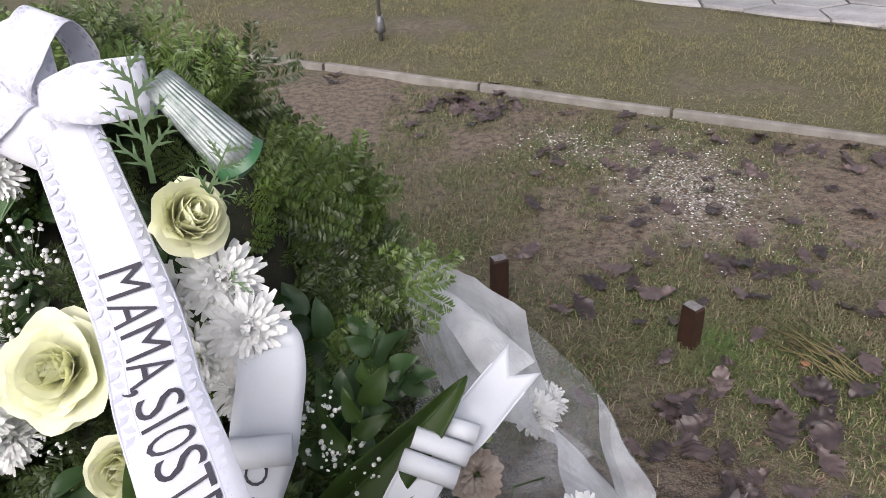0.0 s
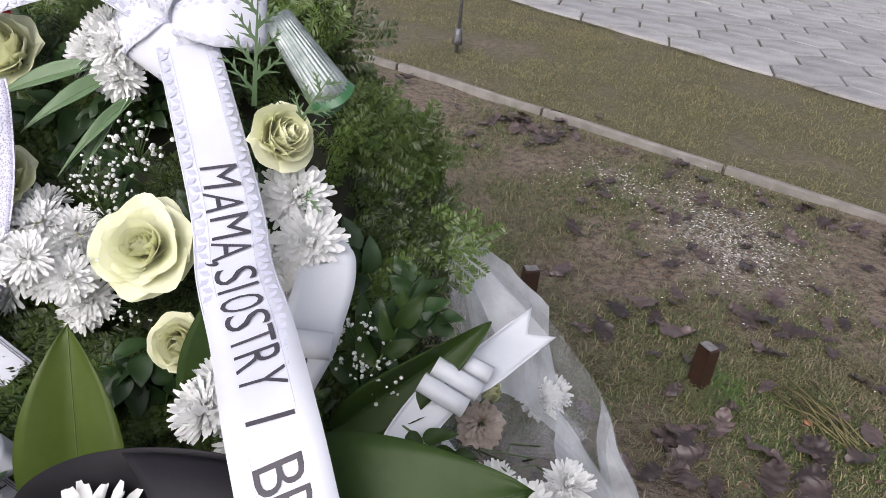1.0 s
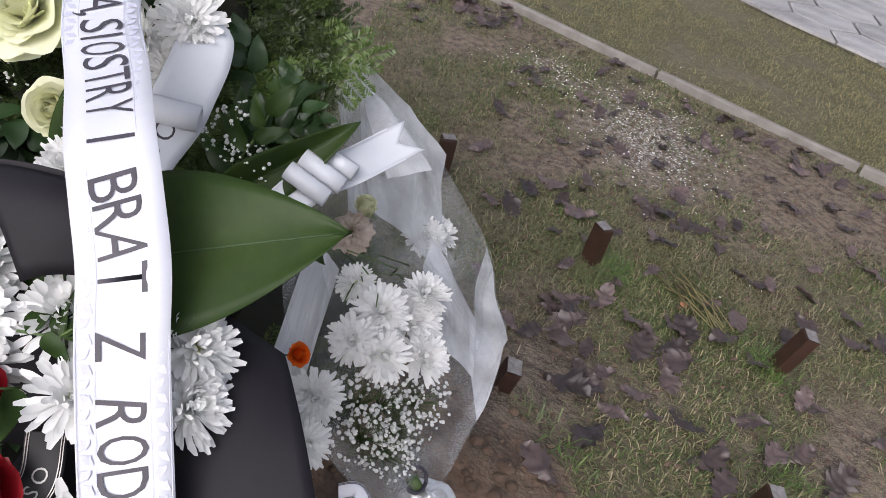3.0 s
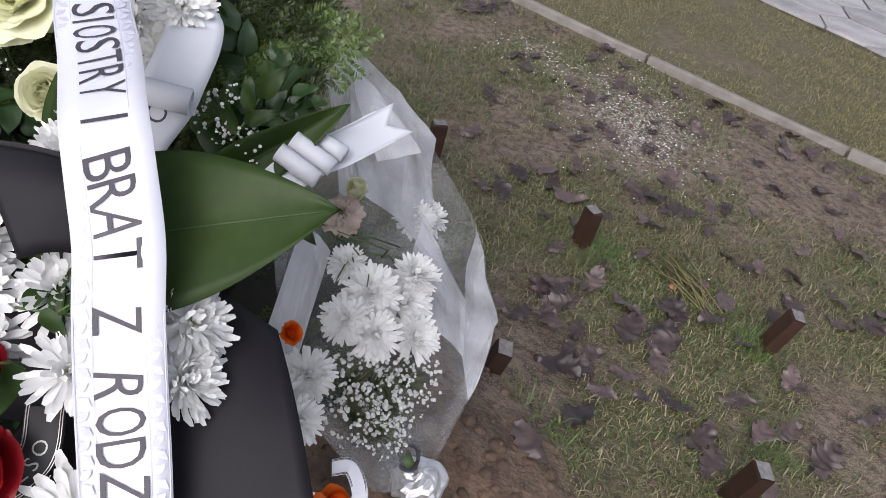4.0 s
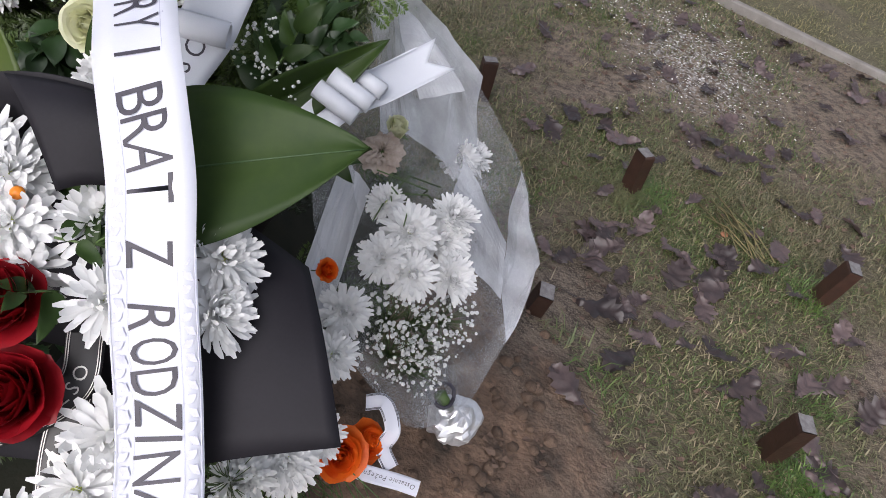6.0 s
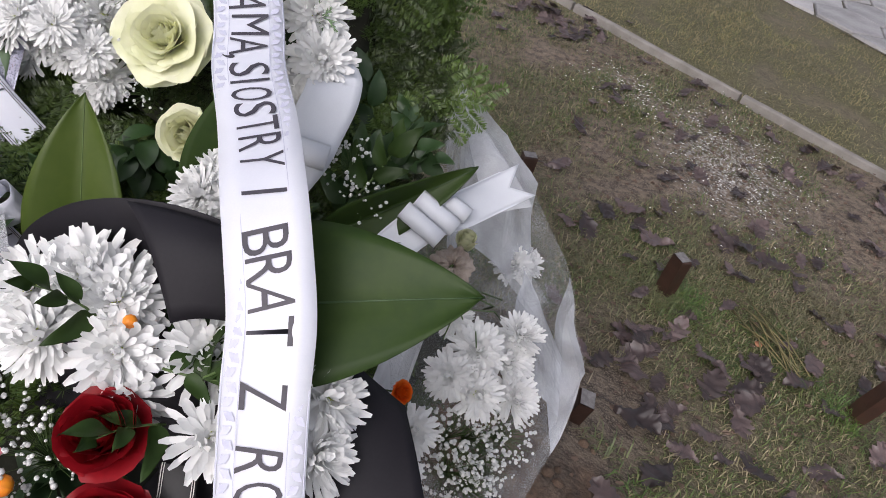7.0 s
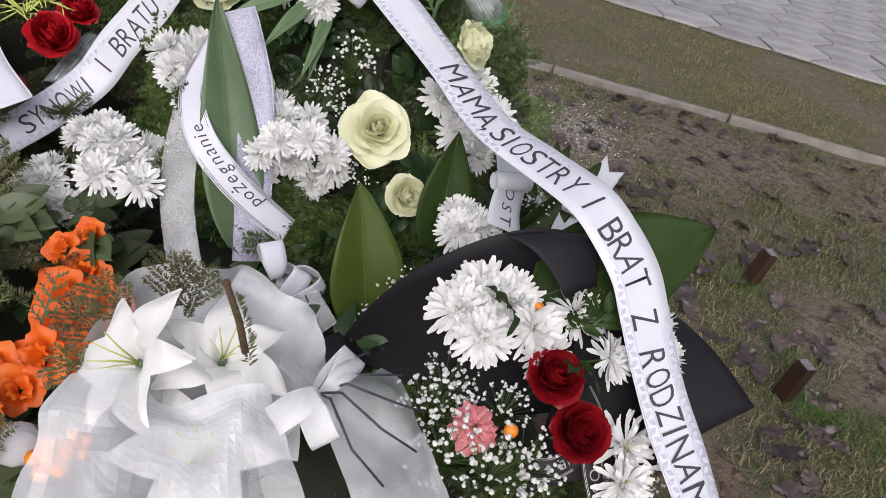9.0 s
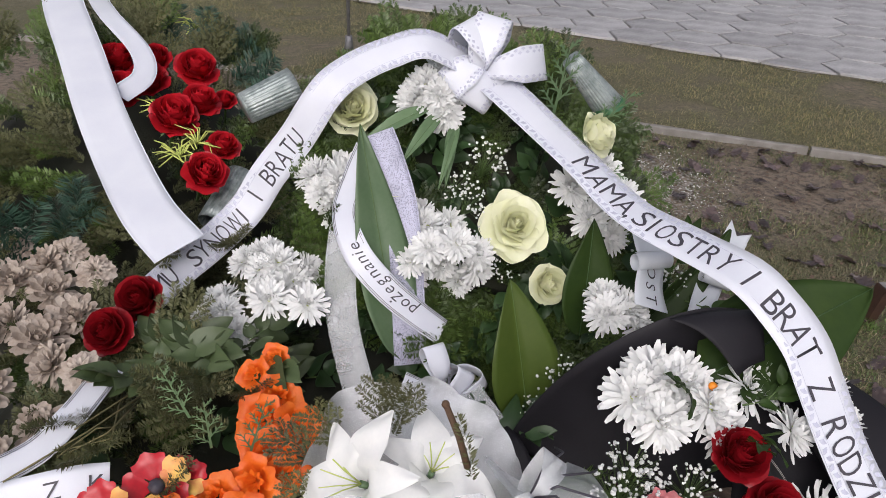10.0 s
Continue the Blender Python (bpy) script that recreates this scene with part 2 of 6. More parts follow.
def bend(points, n):
    """Evenly spaced points on a smooth curve through the given ones."""
    P = [Vector(p) for p in points]
    P = [P[0] * 2 - P[1]] + P + [P[-1] * 2 - P[-2]]
    dense = []
    for i in range(1, len(P) - 2):
        for k in range(24):
            t = k / 24
            a, b, c, d = P[i - 1], P[i], P[i + 1], P[i + 2]
            dense.append(0.5 * ((2 * b) + (c - a) * t + (2 * a - 5 * b + 4 * c - d) * t * t + (3 * b - a - 3 * c + d) * t ** 3))
    dense.append(P[-2])
    acc = [0.0]
    for a, b in zip(dense, dense[1:]):
        acc.append(acc[-1] + (b - a).length)
    out, j = [], 0
    for k in range(n + 1):
        s = acc[-1] * k / n
        while j < len(acc) - 2 and acc[j + 1] < s:
            j += 1
        w = (s - acc[j]) / max(1e-9, acc[j + 1] - acc[j])
        out.append(dense[j].lerp(dense[j + 1], w))
    return out, acc[-1]


PROTO = {}


def plant(key, maker, m, label="", category="", group=""):
    """The first thing of a kind is made, the others are copies of it."""
    if key not in PROTO:
        ob = PROTO[key] = maker()
        ob.matrix_basis = m
    else:
        s = PROTO[key].scale
        ob = copy_thing(PROTO[key], m @ Matrix.Diagonal((1 / s.x, 1 / s.y, 1 / s.z, 1)))
    return tagged(ob, label, category, group)


rnd = random.Random(7)


# ---- ground ----
KA, KD = Vector((-0.11, 3.92, 0)), Vector((0.885, -0.466, 0)).normalized()
KN = Vector((-KD.y, KD.x, 0))


def mound(x, y):
    q = abs((x + 0.55) / 0.98) ** 3 + abs((y - 0.30) / 0.85) ** 3
    return 0.30 * math.exp(-q * 1.1)


def lumps(x, y):
    return 0.012 * noise.noise((x * 3.1, y * 3.1, 0.3)) + 0.006 * noise.noise((x * 11, y * 11, 2.0))


def ground_z(x, y):
    r = math.hypot(x, y)
    clay = math.exp(-(((x - 0.52) / 0.22) ** 2 + ((y - 0.5) / 0.35) ** 2))
    d = (Vector((x, y, 0)) - KA).dot(KN)
    rise = 0.0 if d < 0 else min(0.02, d * 0.05)
    return mound(x, y) + (lumps(x, y) if r < 12 else 0) + clay * (0.03 + 0.02 * noise.noise((x * 14, y * 14, 5))) + rise


def axis(lo, hi, step):
    mid = np.arange(lo, hi + 1e-6, step)
    far = np.array([0.2, 0.6, 1.5, 4, 10, 30, 100, 400])
    return np.concatenate([lo - far[::-1], mid, hi + far])


def ground():
    X, Y = axis(-2.2, 4.2, 0.035), axis(-1.2, 7.2, 0.04)
    nx, ny = len(X), len(Y)
    v, soil, lime, green = [], [], [], []
    for y in Y:
        for x in X:
            v.append((x, y, ground_z(x, y)))
            s = max(0.0, min(1.0, 1.15 - math.hypot((x - 0.22) / 0.52, (y - 0.42) / 0.62) + 0.35 * noise.noise((x * 6, y * 6, 1))))
            d = (Vector((x, y, 0)) - KA).dot(KN)
            bare = max(0.0, 1 - abs(d + 0.55) / 0.75) if d < 0 else 0.0
            w = math.exp(-(((x - 0.99) / 0.30) ** 2 + ((y - 2.6) / 0.42) ** 2)) + 0.5 * math.exp(-(((x - 0.5) / 0.22) ** 2 + ((y - 3.0) / 0.22) ** 2))
            soil.append(s if s > 0 else 0.0)
            lime.append(w)
            g = 0.5 + 0.7 * noise.noise((x * 1.5, y * 1.5, 7)) + 0.35 * noise.noise((x * 6, y * 6, 9)) - 0.55 * bare
            green.append(max(0.0, min(1.0, g + (0.35 if d > 0 else 0))) * (1 - s))
    f = [(j * nx + i, j * nx + i + 1, (j + 1) * nx + i + 1, (j + 1) * nx + i) for j in range(ny - 1) for i in range(nx - 1)]
    me = bpy.data.meshes.new("ground")
    me.from_pydata(v, [], f)
    for name, data in (("soil", soil), ("lime", lime), ("green", green)):
        me.attributes.new(name, "FLOAT", "POINT").data.foreach_set("value", data)
    me.polygons.foreach_set("use_smooth", [True] * len(me.polygons))
    m = bpy.data.materials.new("turf_and_soil")
    m.use_nodes = True
    n, l = m.node_tree.nodes, m.node_tree.links
    p = n["Principled BSDF"]
    tc = n.new("ShaderNodeTexCoord")

    def tex(scale, detail=6):
        k = n.new("ShaderNodeTexNoise")
        k.inputs["Scale"].default_value, k.inputs["Detail"].default_value = scale, detail
        l.new(tc.outputs["Object"], k.inputs["Vector"])
        return k.outputs["Fac"]

    def rng(src, lo, hi):
        k = n.new("ShaderNodeMapRange")
        k.inputs["From Min"].default_value, k.inputs["From Max"].default_value = lo, hi
        l.new(src, k.inputs["Value"])
        return k.outputs[0]

    def blend(fac, a, b):
        k = n.new("ShaderNodeMix")
        k.data_type = "RGBA"
        l.new(fac, k.inputs["Factor"])
        for s, c in (("A", a), ("B", b)):
            if isinstance(c, tuple):
                k.inputs[s].default_value = (*c, 1)
            else:
                l.new(c, k.inputs[s])
        return k.outputs["Result"]

    def attr(name):
        k = n.new("ShaderNodeAttribute")
        k.attribute_name = name
        return k.outputs["Fac"]

    def times(a, b):
        k = n.new("ShaderNodeMath")
        k.operation = "MULTIPLY"
        l.new(a, k.inputs[0])
        l.new(b, k.inputs[1])
        return k.outputs[0]

    thatch = blend(rng(tex(30, 9), 0.40, 0.60), (0.055, 0.041, 0.032), (0.17, 0.130, 0.098))
    thatch = blend(rng(tex(210, 3), 0.45, 0.75), thatch, (0.27, 0.225, 0.17))
    turf = blend(rng(tex(90), 0.35, 0.7), (0.055, 0.055, 0.025), (0.155, 0.14, 0.075))
    col = blend(rng(attr("green"), 0.15, 0.85), thatch, turf)
    clay = blend(rng(tex(14), 0.35, 0.65), (0.055, 0.040, 0.030), (0.22, 0.140, 0.092))
    clay = blend(rng(tex(120), 0.5, 0.75), clay, (0.10, 0.068, 0.046))
    col = blend(rng(attr("soil"), 0.25, 0.6), col, clay)
    dust = times(rng(attr("lime"), 0.15, 1.0), rng(tex(75, 8), 0.47, 0.66))
    col = blend(dust, col, (0.46, 0.45, 0.43))
    l.new(col, p.inputs["Base Color"])
    p.inputs["Roughness"].default_value = 0.88
    bp = n.new("ShaderNodeBump")
    bp.inputs["Strength"].default_value, bp.inputs["Distance"].default_value = 0.8, 0.012
    l.new(tex(70, 8), bp.inputs["Height"])
    l.new(bp.outputs[0], p.inputs["Normal"])
    me.materials.append(m)
    return tagged(new("ground", me), "worn wet autumn lawn with bare brown clay and lime dust", "ground", kind="structure")


ground()


# ---- kerb of concrete edging slabs ----
kerb = thing("kerb", "weathered grey concrete edging strip between two lawns", "kerb", kind="structure")


def slab():
    s = Shape()
    L, w, h, c = 0.985, 0.018, 0.075, 0.005
    ring = [(-w, -0.12), (w, -0.12), (w, h - c), (w - c, h), (-w + c, h), (-w, h - c)]
    for x in (0, L * 0.25, L * 0.5, L * 0.75, L):
        for a, b in ring:
            s.v.append((x, a + 0.003 * noise.noise((x * 9, a * 30, b * 9)), b + 0.004 * noise.noise((x * 7, a * 20, 4))))
    for i in range(4):
        for j in range(6):
            s.f.append((i * 6 + j, i * 6 + (j + 1) % 6, i * 6 + 6 + (j + 1) % 6, i * 6 + 6 + j))
    s.f += [tuple(range(5, -1, -1)), tuple(range(24, 30))]
    return s.mesh("edging_slab", M_CONC, False)


SLAB = slab()
for i in range(-4, 7):
    p = KA + KD * (i + 0.35)
    part("edging_slab", SLAB, M_CONC, kerb, m=Matrix.Translation((p.x, p.y, rnd.uniform(-0.038, -0.028))) @ pose(0, 0, 0, rnd.uniform(-2, 2), 0, math.degrees(math.atan2(KD.y, KD.x)) + rnd.uniform(-0.4, 0.4)))


# ---- flowers, leaves and twigs ----
def jig(k):
    return rnd.uniform(-k, k)


def petal(s, th, half, rt, h, z0=0.0, curl=0.0, lift=1.0, point=0.25, nu=6, nv=6, ruff=0.0):
    """One cupped petal of a rose, wrapped round the stem's axis at the angle th."""
    ph = rnd.uniform(0, 9)

    def fn(u, v):
        w = 2 * u - 1
        top = v * (1 - point * abs(w) ** 2.2)
        spread = half * (0.35 + 0.65 * math.sin(math.pi * min(1, 0.15 + 0.62 * v)))
        r = rt * (0.22 + 0.78 * top ** 0.7)
        c = max(0.0, top - 0.62) / 0.38
        r += curl * c * c
        z = z0 + h * top ** lift - max(0.0, curl) * 0.9 * c * c * (0.4 + abs(w))
        r += ruff * math.sin(6 * w + ph) * v
        z += 0.6 * ruff * math.cos(5 * w + ph) * v
        a = th + w * spread
        return r * math.cos(a), r * math.sin(a), z
    return s.grid(fn, nu, nv)


def rose_petal(th, L, a0, a1, rho, W, r0=.004, roll=.0, tip=.16, ruff=.001, nu=8, nv=8):
    """A petal whose middle line bends from the lean a0 to a1 (degrees off the stem), cupped with radius rho."""
    ph = rnd.uniform(0, 9)
    line, r, z = [(r0, 0.0, radians(a0))], r0, 0.0
    for k in range(24):
        a = radians(a0 + (a1 - a0) * ((k + .5) / 24) ** 1.6)
        r, z = r + math.sin(a) * L / 24, z + math.cos(a) * L / 24
        line.append((r, z, a))
    c, sn = math.cos(th), math.sin(th)

    def fn(u, v):
        w = 2 * u - 1
        vv = v * (1 - tip * abs(w) ** 1.5)
        r, z, a = line[min(24, int(round(vv * 24)))]
        x = w * W * (.30 + .70 * math.sin(math.pi * (.06 + .56 * v)))
        phi = max(-1.9, min(1.9, x / rho))
        inward = rho * (1 - math.cos(phi))
        edge = max(0.0, abs(w) - .55) / .45
        out = -inward + roll * (edge ** 2) * v + ruff * math.sin(5 * w + ph) * v
        r, z = r + math.cos(a) * out, z - math.sin(a) * out + .5 * ruff * math.cos(7 * w + ph) * v
        y = rho * math.sin(phi)
        return r * c - y * sn, r * sn + y * c, z
    return Shape().grid(fn, nu, nv)


ROSES = {"open": [(2, .047, 3, -26, .0055, .012, 0, .1), (3, .049, 6, -20, .0085, .016, 0, .12), (4, .050, 12, -6, .014, .022, 0, .14), (4, .051, 20, 4, .021, .029, .001, .2), (4, .052, 30, 30, .030, .036, .004, .26), (5, .057, 44, 60, .040, .040, .007, .34), (5, .062, 58, 84, .055, .042, .010, .38), (4, .060, 74, 100, .075, .040, .010, .36)],
         "cup": [(2, .050, 3, -24, .0055, .012, 0, .1), (3, .051, 6, -18, .0085, .016, 0, .12), (4, .052, 12, -6, .014, .022, 0, .14), (4, .053, 19, 2, .021, .029, .001, .18), (5, .052, 28, 14, .029, .035, .003, .2), (5, .050, 40, 34, .036, .037, .006, .24), (4, .046, 56, 70, .050, .034, .009, .3)],
         "bud": [(3, .060, 5, -8, .0085, .015, 0, .1), (4, .062, 9, -4, .014, .022, 0, .12), (4, .062, 14, 2, .021, .029, .002, .16), (4, .056, 22, 16, .028, .029, .005, .22)]}


def make_rose(kind, material):
    def maker():
        ob = thing("rose", "", "rose")
        o = rnd.uniform(0, 6)
        for n, L, a0, a1, rho, W, roll, tip in ROSES[kind]:
            o += 1.1 + jig(.3)
            for i in range(n):
                s = rose_petal(o + 2 * math.pi * i / n + jig(.22), L * (1 + jig(.07)), a0 + jig(4), a1 + jig(11), rho * (1 + jig(.12)), W * (1 + jig(.08)), .0025 + .0004 * n, roll * (1 + jig(.5)), tip * (1 + jig(.25)), .0016)
                part("petal", s, material, ob)
        g = Shape().tube([(0, 0, 0.004), (0, 0, -.01), (.002, 0, -.05), (.004, .002, -.09)], .006, .0028)
        for i in range(5):
            a = 2 * math.pi * i / 5
            g.grid(lambda u, v: ((.006 + .024 * v) * math.cos(a) - (u - .5) * .012 * (1 - v) * math.sin(a), (.006 + .024 * v) * math.sin(a) + (u - .5) * .012 * (1 - v) * math.cos(a), .001 - .014 * v * v), 2, 4)
        part("stem", g, M_STEM, ob)
        return ob
    return maker


def make_mum(seed, n=120, R=0.042, open_=1.0, material=None, broad=1.0, disc=True):
    def maker():
        q = random.Random(seed)
        ob = thing("chrysanthemum", "", "flower")
        s = Shape()
        for i in range(n):
            k = i / (n - 1)
            a = i * 2.39996 + q.uniform(-.15, .15)
            L = R * (0.34 + 0.66 * k ** 0.7) * q.uniform(.9, 1.08)
            el = math.radians(78 - 88 * open_ * k ** 0.85 + q.uniform(-9, 9))
            w = (.0023 + .0014 * k) * broad * q.uniform(.85, 1.15)
            curl = q.uniform(-.1, .5) * (1 - .7 * k) + q.uniform(-.2, .2)
            r0 = .006 * k
            tw = q.uniform(-.4, .4)

            def fn(u, v, a=a, L=L, el=el, w=w, curl=curl, r0=r0, tw=tw):
                e = el + curl * v * v * 1.2
                x = r0 + L * v * math.cos(e)
                z = .006 * (1 - k) + L * v * math.sin(e)
                ww = (u - .5) * 2 * w * (0.45 + 1.1 * v) * (1 if v < .75 else math.sqrt(max(0.0, 1 - ((v - .75) / .27) ** 2)))
                z += .35 * abs(ww) + tw * ww
                return x * math.cos(a) - ww * math.sin(a), x * math.sin(a) + ww * math.cos(a), z
            s.grid(fn, 2, 5)
        part("petals", s, material or M_WHITE, ob)
        if disc:
            d = Shape()
            for i in range(40):
                r = .0075 * math.sqrt(i / 40)
                d.ball((r * math.cos(i * 2.4), r * math.sin(i * 2.4), .008 + q.uniform(0, .002)), .0011, 5, 3)
            part("disc", d, M_DISC, ob, "pale yellow green flower centre")
        g = Shape().ball((0, 0, -.004), .009, 8, 4, .7).tube([(0, 0, -.006), (.002, .001, -.04), (.006, .002, -.085)], .0028, .0022)
        part("stem", g, M_STEM, ob)
        return ob
    return maker


def make_carnation(material):
    def maker():
        ob = thing("carnation", "", "carnation")
        s = Shape()
        for i in range(34):
            k = i / 33
            petal(s, i * 2.4, .55, .006 + .021 * k, .034 - .020 * k, curl=.006 + .004 * k, lift=.7, point=.05, nu=8, nv=5, ruff=.0026)
        part("petals", s, material, ob)
        part("calyx", Shape().tube([(0, 0, .012), (0, 0, -.012), (0, 0, -.03)], .008, .004, 8), M_STEM, ob)
        return ob
    return maker


def leaf_shape(L, W, fold=.25, droop=.25, wave=0.0, tip=1.6, nu=4, nv=10):
    ph = rnd.uniform(0, 6)

    def fn(u, v):
        w = 2 * u - 1
        width = W * .5 * (math.sin(math.pi * min(1, v ** .75)) ** .8 if v < .999 else 0) * (1 - .15 * v ** tip)
        x = w * width
        z = fold * abs(x) - droop * L * v * v + wave * math.sin(7 * v + ph + 2 * w) * abs(w)
        return x, L * v, z
    return Shape().grid(fn, nu, nv)


LEAFSETS = {}


def make_sprig(n, L, W, material, stemlen, seed, fold=.3):
    def maker():
        q = random.Random(seed)
        ob = thing("sprig", "", "leaves")
        key = (L, W, material.name)
        if key not in LEAFSETS:
            LEAFSETS[key] = [leaf_shape(L * (.8 + .15 * k), W * (.85 + .12 * k), fold, .1 + .12 * k, .003).mesh("leaf", material) for k in range(3)]
        pts = [(0.02 * math.sin(2 * t) * stemlen / .15, stemlen * t, -.12 * stemlen * t * t) for t in (0, .25, .5, .75, 1)]
        part("stem", Shape().tube(pts, .0018, .0009, 5), M_STEM, ob)
        for i in range(n):
            t = (i + .6) / n
            side = 1 if i % 2 else -1
            p = Vector((0.02 * math.sin(2 * t) * stemlen / .15, stemlen * t, -.12 * stemlen * t * t))
            d = Vector((side * (1.1 - .8 * t), .6 + t, q.uniform(-.3, .45)))
            part("leaf", q.choice(LEAFSETS[key]), material, ob, m=along(p, d, (q.uniform(-.3, .3), 0, 1), q.uniform(.8, 1.15)))
        return ob
    return maker


def twig_mesh(seed, material, L=.13, shoots=7, needle=.0125, flat=.4, per=150):
    """A conifer twig along y with side shoots set with needles."""
    q = random.Random(seed)
    s = Shape()
    axes = [([Vector((0, 0, 0)), Vector((.006, L * .5, .004)), Vector((.0, L, .012))], L)]
    for i in range(shoots):
        t = .15 + .7 * i / shoots
        side = 1 if i % 2 else -1
        b = Vector((.004, L * t, .004))
        l = L * (.62 - .42 * t) * q.uniform(.8, 1.2)
        d = Vector((side * .75, .75, q.uniform(-.15, .25))).normalized()
        axes.append(([b, b + d * l * .5, b + d * l + Vector((0, .01, .004))], l))
    for pts, l in axes:
        for a, b in zip(pts, pts[1:]):
            k = int(per * (b - a).length / .08)
            d = (b - a).normalized()
            x = d.cross(Vector((0, 0, 1))).normalized()
            z = x.cross(d)
            for i in range(k):
                p = a.lerp(b, i / k)
                ang = (0 if i % 2 else math.pi) + q.gauss(0, .25 + flat)
                out = x * math.cos(ang) + z * math.sin(ang) + z * .12
                e = (d * q.uniform(.35, .75) + out).normalized() * needle * q.uniform(.75, 1.15) * min(1, .45 + 2.2 * (1 - i / k))
                w = d.cross(out).normalized() * .15 + (d - e.normalized() * d.dot(e.normalized())).normalized()
                w = w.normalized() * min(.0014, needle * .088)
                m = p + e * .55
                j = len(s.v)
                s.v += [tuple(p), tuple(m - w), tuple(p + e), tuple(m + w)]
                s.f.append((j, j + 1, j + 2, j + 3))
    return s.mesh("fir_twig", material, False)


TWIGS = {"fir": [twig_mesh(k, M_FIR, .12 + .012 * k, 8 + k % 3, .0155, .3, 85) for k in range(5)], "pine": [twig_mesh(20 + k, M_PINE, .12, 3, .034, 1.0, 120) for k in range(2)],
         "olive": [twig_mesh(40 + k, M_OLIVE, .13, 6, .013, .6, 150) for k in range(3)]}


def frond_mesh(seed, material):
    """A flat scaly cypress spray."""
    q = random.Random(seed)
    s = Shape()

    def spray(p, d, l, depth):
        n = 5 if depth else 8
        x = d.cross(Vector((0, 0, 1))).normalized()
        w = .0022 if depth else .003
        s.grid(lambda u, v: tuple(p + d * l * v + x * ((u - .5) * 2 * w * (1.1 - v)) + Vector((0, 0, .001 * math.sin(8 * v)))), 1, 3)
        if depth < 2:
            for i in range(n):
                t = .12 + .8 * i / n
                sd = 1 if i % 2 else -1
                spray(p + d * l * t, (d * .75 + x * sd * .65 + Vector((0, 0, q.uniform(-.1, .1)))).normalized(), l * (.42 - .28 * t), depth + 1)
    spray(Vector((0, 0, 0)), Vector((0, 1, 0)), .16, 0)
    return s.mesh("cypress_spray", material, False)


FRONDS = [frond_mesh(k, M_PALELEAF) for k in range(2)]


def make_gyp(seed, n=70, R=.055):
    def maker():
        q = random.Random(seed)
        ob = thing("gypsophila_spray", "", "flower")
        st, bl = Shape(), Shape()
        for i in range(n):
            d = Vector((q.gauss(0, 1), q.gauss(0, 1), abs(q.gauss(.6, .5)))).normalized() * R * q.uniform(.55, 1.1)
            r = q.uniform(.0022, .0042)
            bl.ball(d, r, 6, 4, .8)
            if i % 2 == 0:
                bl.ball(d + Vector((q.uniform(-1, 1), q.uniform(-1, 1), .5)) * .004, r * .7, 5, 3)
            st.tube([(0, 0, -.05), tuple(d * .4 + Vector((0, 0, -.012))), tuple(d)], .0007, .0004, 3, False)
        tagged(part("blossoms", bl, M_WHITE, ob, "tiny white blossoms"), kind="stuff")
        tagged(part("stalk_tangle", st, M_STEM, ob), kind="stuff")
        return ob
    return maker


# ---- ribbons ----
class Ribbon:
    """A strip of cloth along a curve; things can be printed on it."""
    def __init__(self, pts, width, ups, n=None):
        self.p, self.length = bend(pts, n or max(12, int(40 * len(pts))))
        self.n = len(self.p) - 1
        self.width = width
        u, _ = (bend(ups, self.n) if isinstance(ups[0], (tuple, Vector)) else ([Vector(ups)] * (self.n + 1), 0))
        self.t, self.s, self.k = [], [], []
        for i, p in enumerate(self.p):
            t = (self.p[min(i + 1, self.n)] - self.p[max(i - 1, 0)]).normalized()
            s = u[i].cross(t).normalized()
            self.t.append(t), self.s.append(s), self.k.append(t.cross(s))

    def at(self, d, a, h=0.0):
        x = max(0.0, min(self.n - 1e-4, d / self.length * self.n))
        i = int(x)
        w = x - i
        lerp = lambda q: q[i].lerp(q[i + 1], w)
        return tuple(lerp(self.p) + lerp(self.s) * a + lerp(self.k) * h)

    def strip(self, a0, a1, h=0.0, d0=0.0, d1=None, nu=4, wave=0.0):
        d1 = self.length if d1 is None else d1
        nv = max(4, int((d1 - d0) / self.length * self.n))
        return Shape().grid(lambda u, v: self.at(d0 + (d1 - d0) * v, a0 + (a1 - a0) * u, h + wave * math.sin(9 * v + 3 * u) * (u - .5)), nu, nv)


def lettering(rib, text, d0, step, size, base, flip=1, stretch=1.0, tilt=0.0, shear=0.0, h=.0012, jitter=0.0):
    """Letters set one by one along a ribbon; flip -1 runs them backwards and upside down."""
    out = []
    q = random.Random(len(text))
    d = d0
    for ch in text:
        if ch == " ":
            d += step * 1.15 * flip
            continue
        v, f = GLYPHS[ch]
        v = [((x + shear * y) * size, y * size, 0) for x, y, _ in v]
        if not v:
            d += step * flip
            continue
        x0, x1 = min(a[0] for a in v), max(a[0] for a in v)
        s = Shape()
        k = 0
        dy = q.uniform(-1, 1) * jitter
        rot = q.uniform(-1, 1) * tilt
        for x, y, _ in v:
            xx = (x - x0) * stretch
            s.v.append(rib.at(d + flip * (xx + rot * y), flip * (base + y + dy), h))
        s.f += [tuple(k + i for i in g) for g in f]
        out.append(s)
        d += flip * ((x1 - x0) * stretch + step * .45)
    return out


